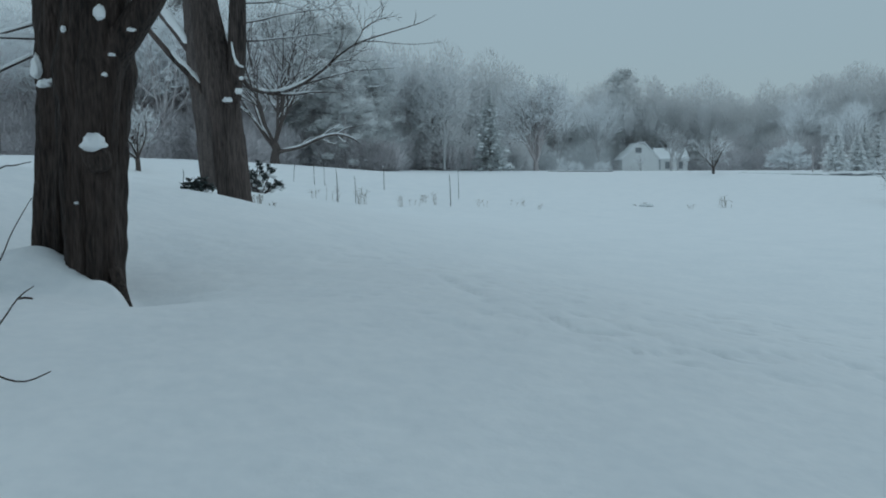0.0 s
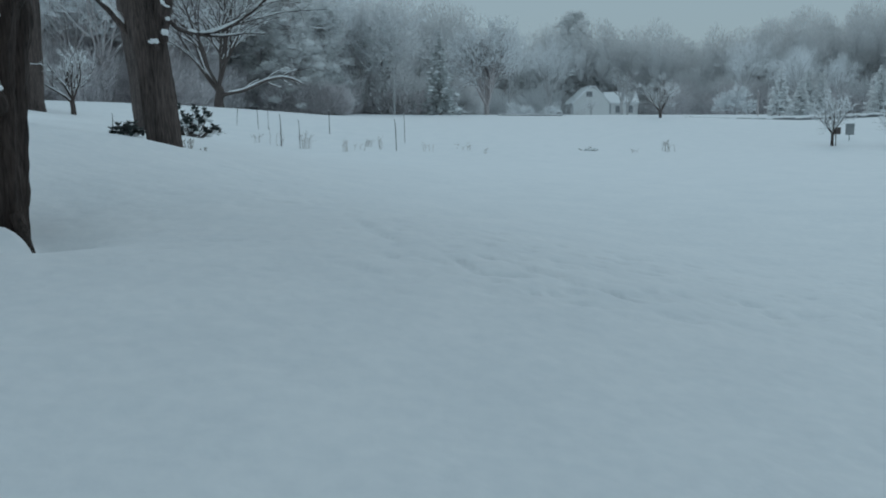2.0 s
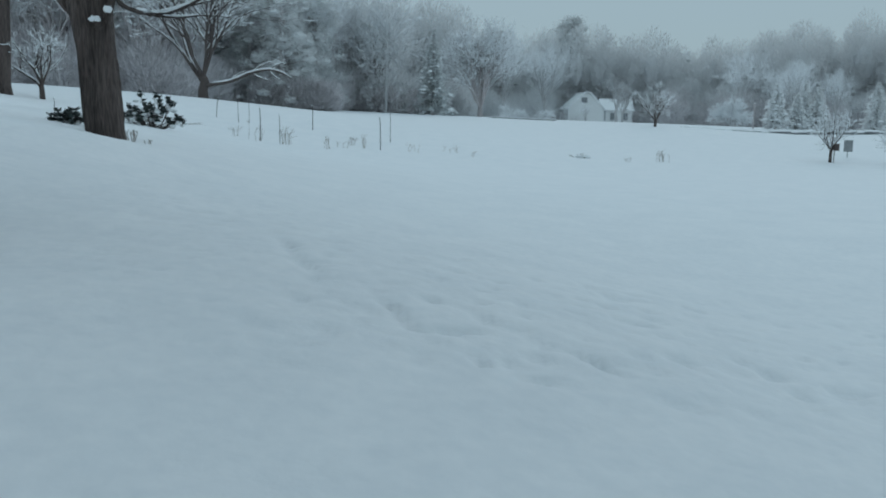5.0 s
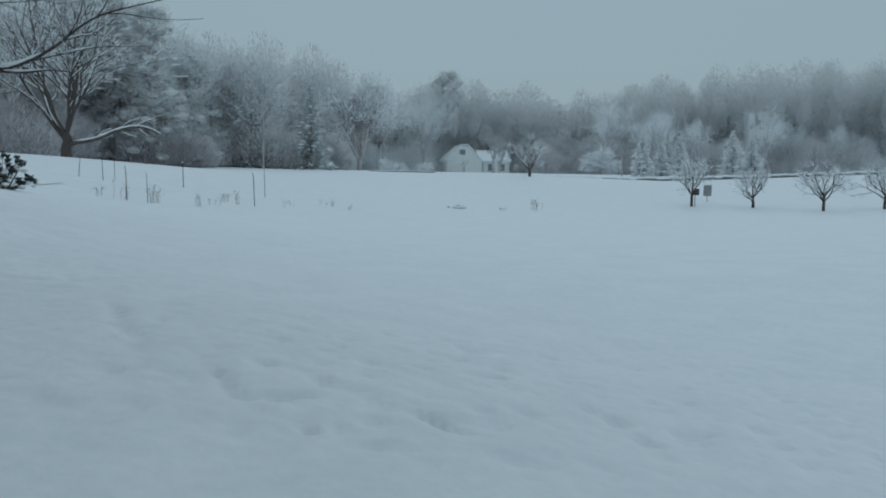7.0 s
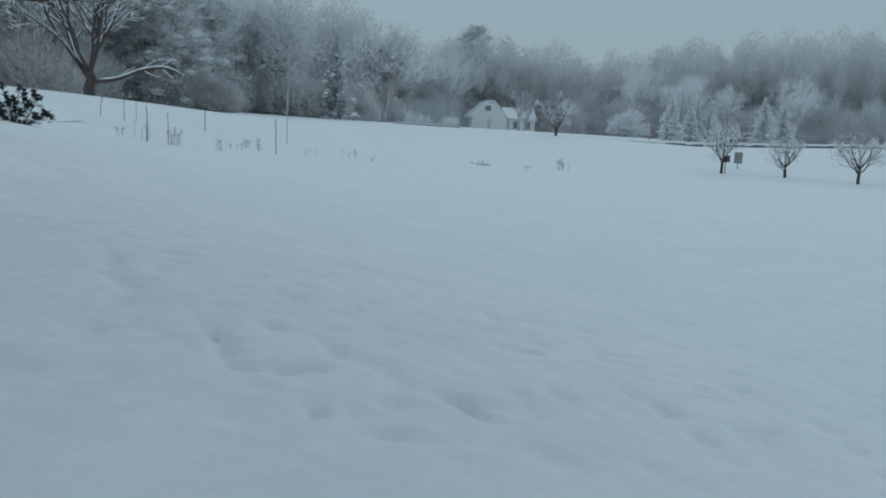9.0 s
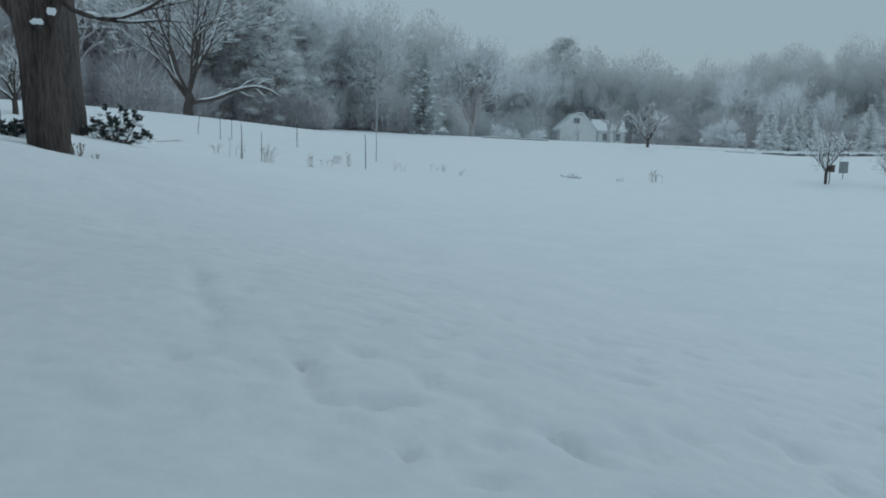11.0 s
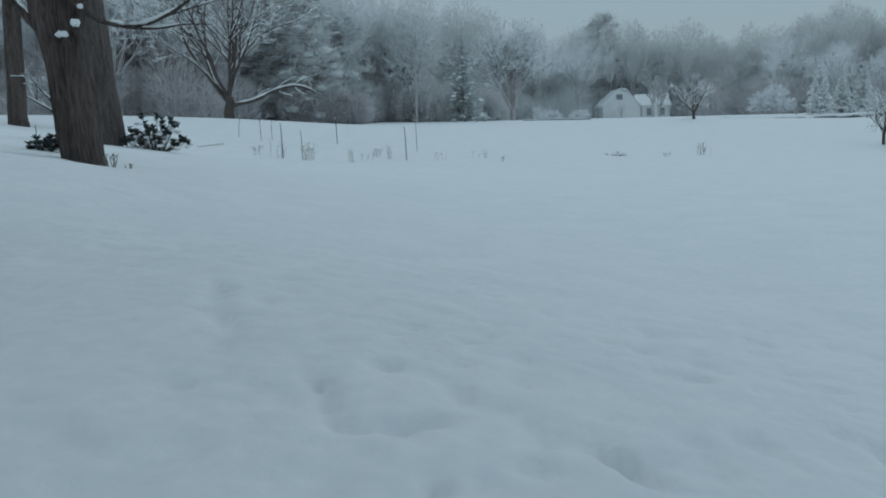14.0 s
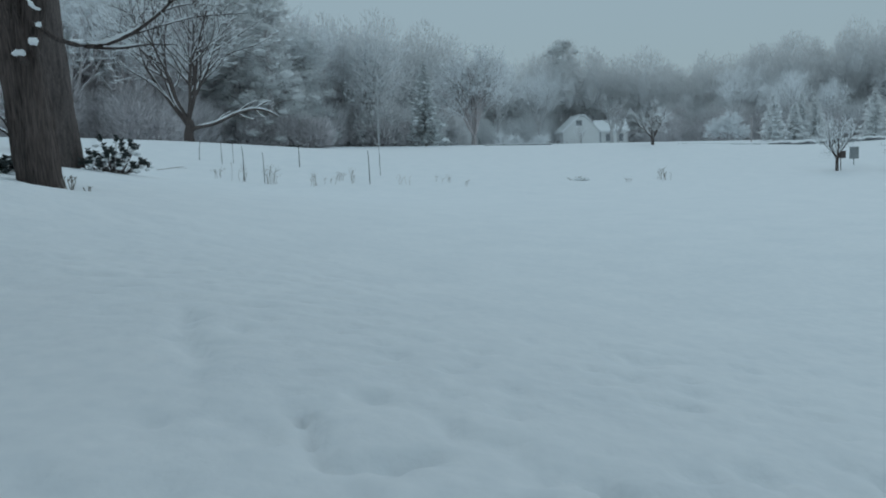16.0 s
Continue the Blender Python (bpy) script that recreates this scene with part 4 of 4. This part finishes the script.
def pine(x, y, height, width, seed, label, needles, bare, clumps, fill=70):
    """A tall pine: a bare lower trunk and a ragged crown of needle clumps."""
    rng = np.random.default_rng(seed)
    e = thing("white_pine", x, y, label, "tree", "tall pines")
    p, r = spline([(0, 0, -0.3), (0.1, 0, height * 0.5), (0, 0, height * 0.96)], [height * 0.022, height * 0.015, 0.05], 10)
    mesh_object("trunk", *swept(p, r, 9, 0.05, seed), BARK_FAR, e, "", True)
    tri, segs, mid, big = [], [], [], []
    for k in range(clumps):
        f = bare + (1 - bare) * (k + 0.5) / clumps
        a = k * 2.399 + rng.normal(0, 0.3)
        env = width / 2 * (1.0 - 0.75 * max(0, (f - 0.55) / 0.45) ** 2) * rng.uniform(0.3, 1.25)
        c = np.array([math.cos(a) * env, math.sin(a) * env, height * f * 0.97])
        s = width * rng.uniform(0.09, 0.2)
        segs.append([0, 0, c[2] - 0.5, *c, 0.07, 0.03])
        tri.append(slivers(rng, fill * 2, c, (s * 1.15, s * 1.15, s * 0.75), 0.42, 0.05, up=0.4, shell=0.2))
        mid.append(c)
        big.append((s * 0.55, s * 0.55, s * 0.3))
    T = np.concatenate(tri)
    v, f = lumps(rng, mid, big)
    mesh_object("needles", np.concatenate([T, v]), np.concatenate([as_tris(T), f + len(T)]), needles, e)
    v, f = tubes(segs, 4)
    mesh_object("bough", v, f, BARK_FAR, e)


pine(-11.2, 95, 17.0, 7.0, 45, "tall ragged white pine at the wood's edge, needles paled for haze", NEEDLE, 0.03, 120, 70)
pine(-15.5, 99, 18.5, 7.5, 48, "ragged white pine at the wood's edge, needles paled for haze", NEEDLE, 0.03, 120, 70)
pine(-8.0, 101, 13.0, 5.6, 49, "ragged white pine at the wood's edge, needles paled for haze", NEEDLE, 0.03, 90, 70)
pine(-20.0, 101, 19.0, 7.5, 50, "ragged white pine at the wood's edge, needles paled for haze", NEEDLE, 0.03, 120, 70)
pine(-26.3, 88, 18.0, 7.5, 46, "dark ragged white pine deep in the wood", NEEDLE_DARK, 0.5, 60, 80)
pine(41.3, 196, 26.0, 11.0, 47, "tall pine behind the white house, needles paled for haze", NEEDLE_FAR, 0.05, 120, 110)
pine(56.5, 198, 17.5, 10.5, 51, "tall pine behind the white house, needles paled for haze", NEEDLE_FAR, 0.05, 120, 110)
pine(68.0, 196, 17.5, 10.0, 53, "tall pine in the far wood, needles paled for haze", NEEDLE_FAR, 0.05, 110, 110)
pine(24.5, 190, 21.5, 10.0, 52, "tall pine in the far wood, needles paled for haze", NEEDLE_FAR, 0.05, 110, 110)


conifer("spruce_tree", 59.5, 118, 6.6, 3.2, 54, "young spruce behind the orchard, needles paled for haze", NEEDLE_FAR, 0.5, group="young spruces")
conifer("spruce_tree", 70.2, 118, 7.0, 4.0, 55, "young spruce behind the orchard, needles paled for haze", NEEDLE_FAR, 0.12, group="young spruces")
conifer("spruce_tree", 74.1, 119, 6.0, 4.2, 56, "young spruce behind the orchard, needles paled for haze", NEEDLE_FAR, 0.12, group="young spruces")
snowy_tree("snowy_shrub", 53.7, 130, "rounded shrub buried in clinging snow", "shrub", 57, 4.2, 0.10, 14, (7, 6, 3), 0.03, (0.5, 1.7), 0.02, bark=BARK_HAZE, twig=TWIG_HAZE, snow=(0.05, 0.08, 1.5), length=0.75)


for x, y, h, seed in ((16.4, 112, 1.7, 91), (17.9, 113, 1.3, 92), (21.6, 114, 1.5, 93)):
    snowy_tree("snowy_shrub", x, y, "low shrub bowed under clinging snow beside the wall", "shrub", seed, h, 0.05, 12, (6, 4), 0.02, (0.7, 2.2), 0.02, group="shrubs by the wall",
               bark=BARK_HAZE, twig=TWIG_HAZE, snow=(0.05, 0.09, 1.6), length=0.8)


def lane_post():
    e = thing("post", 49.7, 112, "wooden post beside the lane, paled for haze", "post")
    p, r = spline([(0, 0, -0.4), (0.02, 0, 1.5), (0, 0, 3.3)], [0.09, 0.08, 0.07], 8)
    mesh_object("pole", *swept(p, r, 9, 0.06, 4), BARK_FAR, e, "", True)
    snow_cap((49.7, 112, ground(49.7, 112) + 3.3), (0.09, 0.09, 0.08), e, 4)


lane_post()


def fallen_stick():
    e = thing("fallen_branch", -8.9, 41.9, "thin bare branch lying on the snow", "branch")
    z = ground(-8.9, 41.9)
    limb("stem", [(-8.9, 41.9, z + 0.02), (-8.5, 42.8, ground(-8.5, 42.8) + 0.05), (-8.1, 43.7, ground(-8.1, 43.7) + 0.08)], [0.012, 0.014, 0.008], REED, e)
    limb("twig", [(-8.5, 42.8, ground(-8.5, 42.8) + 0.05), (-8.1, 42.9, ground(-8.1, 42.9) + 0.12), (-7.8, 43.0, ground(-7.8, 43.0) + 0.10)], [0.008, 0.007, 0.004], REED, e)


fallen_stick()


# ---------------------------------------------------------------- the woods
def woods():
    rng = np.random.default_rng(66)
    spots = []
    for k in range(44):                       # the wood on the rise
        x = -66 + 64 * ((k * 0.618) % 1) + rng.uniform(-1, 1)
        y = rng.uniform(74, 100) + max(0, x + 22) * 0.9
        if -18 < x < -5 and y < 101:
            y += 14
        s = rng.uniform(0.75, 1.1)
        if x > -6:
            y, s = y + 20, min(s, 0.95)
        spots.append((x, y, s, 0))
    for k in range(16):                       # single stems in front of the far belt
        x = -2 + 140 * (k + rng.uniform(0, 0.8)) / 16
        if 33 < x < 54 or 8 < x < 18:
            continue
        spots.append((x, rng.uniform(150, 172), rng.uniform(0.75, 1.0), 1))
    first = {}
    for k, (x, y, s, far) in enumerate(spots):
        key = (k % 4, far)
        if key not in first:
            first[key] = snowy_tree("woodland_tree", x, y, "bare tree at the far wood's edge, paled for haze" if far else "bare woodland tree with snow in its branches", "tree", 61 + k % 4 + 4 * far, 16, 0.2, 7,
                                    (7, 6, 5), 0.15, (0.15, 0.5), 0.25, group="woodland trees", twig=TWIG_HAZE if far else TWIG_WOOD, bark=BARK_HAZE if far else BARK_FAR, snow=(0.02, 0.03, 0.5) if far else (0.026, 0.045, 0.75), length=0.55)
        else:
            copy_thing(first[key], pose(x, y, ground(x, y) - 0.1, 0, 0, rng.uniform(0, 360)) @ Matrix.Diagonal((s, s, s, 1)))


woods()


def crowns(name, label, mat, spots, seed, twigs, width, length, core=0.45):
    """A belt of wood too dense to count: trunks and crowns of twigs."""
    rng = np.random.default_rng(seed)
    tri, segs, mid, big = [], [], [], []
    for x, y, h, w in spots:
        z = ground(x, y)
        segs.append([x, y, z - 0.3, x + rng.normal(0, 0.3), y, z + h * 0.8, 0.16, 0.05])
        tri.append(slivers(rng, twigs, (x, y, z + h * 0.60), (w / 2, w / 2, h * 0.42), length, width, up=1.0))
        tri.append(slivers(rng, twigs // 3, (x, y, z + h * 0.16), (w / 2, w / 2, h * 0.2), length, width, up=1.0))
        if not core:
            continue
        # a pale core added inside the crown, blocking its dark depth to even the tone
        mid += [(x, y, z + h * 0.58), (x, y, z + h * 0.16)]
        big += [(w / 2 * core, w / 2 * core, h * 0.38 * core), (w / 2 * core, w / 2 * core, h * 0.2 * core)]
    T = np.concatenate(tri)
    v, f = tubes(segs, 5)
    faces = as_tris(T).tolist() + (f + len(T)).tolist()
    if core:
        u, g = lumps(rng, mid, big)
        faces += (g + len(T) + len(v)).tolist()
        v = np.concatenate([v, u])
    ob = mesh_object(name, np.concatenate([T, v]), faces, mat)
    tagged(ob, label, "woods", kind="stuff")


def belts():
    rng = np.random.default_rng(77)
    spots = []
    for k in range(190):                      # the wood on the rise
        x = rng.uniform(-100, 2)
        y = rng.uniform(84, 128) + max(0, x + 22) * 0.9
        if -18 < x < -5 and y < 104:
            y += 16
        spots.append((x, y, rng.uniform(11, 17), rng.uniform(4, 7)))
    crowns("near_woods", "dense leafless wood powdered with snow and paled for haze", TWIG_WOOD, [p for p in spots if p[0] < -7], 78, 1900, 0.045, 0.7, 0)
    crowns("frosted_woods", "leafless wood beyond the pines, paled to stand for haze", TWIG_HAZE, [p for p in spots if p[0] >= -7], 82, 1900, 0.045, 0.7, 0)
    spots = []
    for k in range(290):                      # the belt across the far side
        x = -32 + 215 * ((k * 0.618034) % 1)
        y = rng.uniform(182, 228) - max(0, x - 75) * 0.25
        if x < 12:
            y -= 42
        spots.append((x, y, rng.uniform(17.0, 23.0) + 7.5 * max(0, min(1, (x - 75) / 50)) - (2.0 if 60 < x < 85 else 0), rng.uniform(6, 10)))
    crowns("far_woods", "distant snowy leafless wood, greyed to stand for haze", TWIG_HAZE, spots, 79, 2600, 0.06, 0.9)
    spots = []
    for k in range(90):                       # brush along the wood's foot
        x = rng.uniform(-60, 130)
        y = (rng.uniform(82, 100) + max(0, x + 22) * 0.9 + (16 if x > -6 else 0)) if x < 5 else rng.uniform(178, 190) - max(0, x - 75) * 0.25
        spots.append((x, y, rng.uniform(2.5, 6), rng.uniform(4, 8)))
    for k in range(170):
        x = rng.uniform(-75, 4)
        spots.append((x, rng.uniform(74, 90) + max(0, x + 22) * 0.9 + (12 if -18 < x < -6 else 18 if x > -6 else 0), rng.uniform(2.5, 7), rng.uniform(3, 6)))
    for k in range(60):                       # low bushes under the pines and behind the orchard, added to lighten dark gaps
        x = rng.uniform(-13, 5)
        spots.append((x, rng.uniform(92, 94) if x < -6 else rng.uniform(106, 118), rng.uniform(1.0, 3.5), rng.uniform(2, 4)))
        x = rng.uniform(55, 125)
        spots.append((x, rng.uniform(166, 178) - max(0, x - 75) * 0.25, rng.uniform(4, 9), rng.uniform(5, 9)))
    pale = []
    for k in range(190):                      # pale growth added to brighten the far wood's foot and the rise beside the pines
        x = 6 + 126 * ((k * 0.618034) % 1)
        y = rng.uniform(170, 183) - max(0, x - 75) * 0.25
        if 33 < x < 56:                       # close behind the cottage, covering the dark there
            y = rng.uniform(187, 190)
        pale.append((x, y, rng.uniform(4, 10), rng.uniform(4, 8)))
        if k < 60:
            x = rng.uniform(-7, 12)
            pale.append((x, rng.uniform(108, 114) + max(0, x) * 1.5, rng.uniform(1.5, 5.5), rng.uniform(2.5, 5)))
    crowns("thicket", "pale leafless thicket added to lighten the wood's dark foot", TWIG_HAZE, pale, 81, 700, 0.04, 0.7, 0)
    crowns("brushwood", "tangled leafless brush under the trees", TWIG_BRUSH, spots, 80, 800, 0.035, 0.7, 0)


belts()


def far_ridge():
    """A wooded skyline backdrop far behind everything, its haze painted into the colour."""
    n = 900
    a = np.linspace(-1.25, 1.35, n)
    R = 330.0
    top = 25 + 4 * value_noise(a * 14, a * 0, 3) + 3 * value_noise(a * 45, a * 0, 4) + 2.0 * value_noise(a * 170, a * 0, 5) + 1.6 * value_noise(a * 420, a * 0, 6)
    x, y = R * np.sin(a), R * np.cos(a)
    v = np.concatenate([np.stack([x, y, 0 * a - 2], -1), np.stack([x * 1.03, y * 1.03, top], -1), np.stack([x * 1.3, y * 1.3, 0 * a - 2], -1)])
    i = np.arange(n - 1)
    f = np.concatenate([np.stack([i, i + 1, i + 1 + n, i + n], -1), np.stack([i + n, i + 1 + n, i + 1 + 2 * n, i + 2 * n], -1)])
    tagged(mesh_object("backdrop", v, f, RIDGE), "far wooded ridge backdrop with haze painted into its colour", "ridge", kind="structure")


far_ridge()


# ---------------------------------------------------------------- the white house
def house():
    e = thing("house", 41.0, 176.0, "white clapboard cottage with a snow-covered gable roof", "house", z=2.1)
    W, H, R, D = 3.8, 3.0, 6.1, 9.0

    def prism(outline, y0, y1):
        bm = bmesh.new()
        a = [bm.verts.new((x, y0, z)) for x, z in outline]
        b = [bm.verts.new((x, y1, z)) for x, z in outline]
        bm.faces.new(a)
        bm.faces.new(b[::-1])
        n = len(outline)
        for i in range(n):
            bm.faces.new((a[i], b[i], b[(i + 1) % n], a[(i + 1) % n]))
        bmesh.ops.recalc_face_normals(bm, faces=bm.faces[:])
        return bm

    wall = part("wall", prism([(-W, -0.3), (W, -0.3), (W, H), (1.0, R), (-0.4, R), (-W, H)], 0, D), CLAPBOARD, e)
    for k in range(13):
        z = 0.35 + k * 0.42
        half = W if z < H else W - (W - 0.4) * (z - H) / (R - H)
        bm = bmesh.new()
        box(bm, -half + 0.05, half - 0.05, -0.025, 0.01, z, z + 0.38)
        part("clapboard", bm, CLAPBOARD, wall)
    for sgn, x0, x1 in ((-1, -W - 0.3, -0.2), (1, 0.8, W + 0.3)):
        z0, z1 = (H - 0.25, R + 0.12) if sgn < 0 else (R + 0.12, H - 0.25)
        part("roof", prism([(x0, z0), (x1, z1), (x1, z1 + 0.30), (x0, z0 + 0.30)], -0.35, D + 0.35), SNOW_CAP, e, "roof slope under a foot of snow")
    part("ridge", prism([(-0.45, R + 0.13), (1.0, R + 0.13), (1.0, R + 0.42), (-0.45, R + 0.42)], -0.36, D + 0.36), SNOW_CAP, e, "snow-covered ridge")

    def window(x, z, w, h, y=-0.03):
        bm = bmesh.new()
        box(bm, x - w / 2 - 0.1, x + w / 2 + 0.1, y - 0.03, y, z - 0.1, z + h + 0.1)
        fr = part("window", bm, TRIM, e)
        for s in (-1, 1):
            bm = bmesh.new()
            box(bm, x + s * w / 4 - w / 4 + 0.03, x + s * w / 4 + w / 4 - 0.03, y - 0.045, y - 0.033, z, z + h)
            part("pane", bm, GLASS, fr)
        bm = bmesh.new()
        box(bm, x - w / 2 - 0.15, x + w / 2 + 0.15, y - 0.12, y - 0.031, z - 0.17, z - 0.1)
        part("sill", bm, TRIM, fr)

    window(-0.4, 4.35, 1.1, 0.9)
    # wing
    wing = part("wing", prism([(W + 0.003, -0.3), (10.3, -0.3), (10.3, 2.7), (W + 0.003, 2.7)], 1.2, 7), CLAPBOARD, e)
    bm = bmesh.new()
    r = [(W - 0.2, 0.8, 2.72), (10.6, 0.8, 2.72), (10.6, 4.1, 5.0), (W - 0.2, 4.1, 5.0), (W - 0.2, 7.4, 2.72), (10.6, 7.4, 2.72)]
    v = [bm.verts.new(p) for p in r]
    u = [bm.verts.new((p[0], p[1], p[2] + 0.3)) for p in r]
    for q in (v, u):
        bm.faces.new((q[0], q[1], q[2], q[3]))
        bm.faces.new((q[3], q[2], q[5], q[4]))
    for i, j in ((0, 1), (1, 2), (2, 5), (5, 4), (4, 3), (3, 0)):
        bm.faces.new((v[i], v[j], u[j], u[i]))
    bmesh.ops.recalc_face_normals(bm, faces=bm.faces[:])
    part("roof", bm, SNOW_CAP, e, "lower roof under snow")
    window(6.0, 0.9, 0.8, 1.3, 1.17)
    window(8.8, 0.9, 0.8, 1.3, 1.17)
    bm = bmesh.new()
    box(bm, 3.9, 4.25, -0.06, -0.03, 0.6, 2.7)
    part("door", bm, TRIM, e, "dark side door")
    bm = bmesh.new()
    box(bm, 7.0, 8.5, 4.2, 5.4, 4.0, 7.2)
    ch = part("chimney", bm, CHIMNEY, e, "broad pale chimney")
    bm = bmesh.new()
    box(bm, 6.9, 8.6, 4.1, 5.5, 7.2, 7.42)
    part("snow", bm, SNOW_CAP, ch)


house()


# ---------------------------------------------------------------- low stone wall along the lane
def stone_wall(name, pts, label, group, tall=0.3):
    e = thing(name, *pts[0], label, "wall", group, z=0)
    e["kind"] = "structure"
    o = e.matrix_world.translation
    rng = np.random.default_rng(int(pts[0][0]))
    p, _ = spline([(x, y, 0) for x, y in pts], [1] * len(pts), 90)
    ring, rail = [], []
    for i in range(len(p) - 1):
        a, b = p[i], p[i + 1]
        za, zb = ground(a[0], a[1]), ground(b[0], b[1])
        h = rng.uniform(0.75, 1.15) * tall
        ring.append([a[0] - o.x, a[1] - o.y, za + h * 0.45, b[0] - o.x, b[1] - o.y, zb + h * 0.45, h * 0.55, h * 0.6])
        rail.append([a[0] - o.x, a[1] + 0.08 - o.y, za + h * 1.05, b[0] - o.x, b[1] + 0.08 - o.y, zb + h * 1.05, 0.6 * tall, 0.66 * tall])
    v, f = tubes(ring, 6)
    mesh_object("stones", v, f, STONE, e)
    v, f = tubes(rail, 7)
    mesh_object("snow", v, f, SNOW_CAP, e, "snow along the wall's top", True)


stone_wall("stone_wall", [(34, 95), (48, 96), (64, 96), (80, 95), (110, 92), (150, 80)], "low field-stone wall capped with snow beside the lane", "")
stone_wall("stone_wall", [(13, 103), (15.5, 103.3), (18.4, 104.6), (22, 108)], "low field-stone wall capped with snow under the trees", "", 0.13)
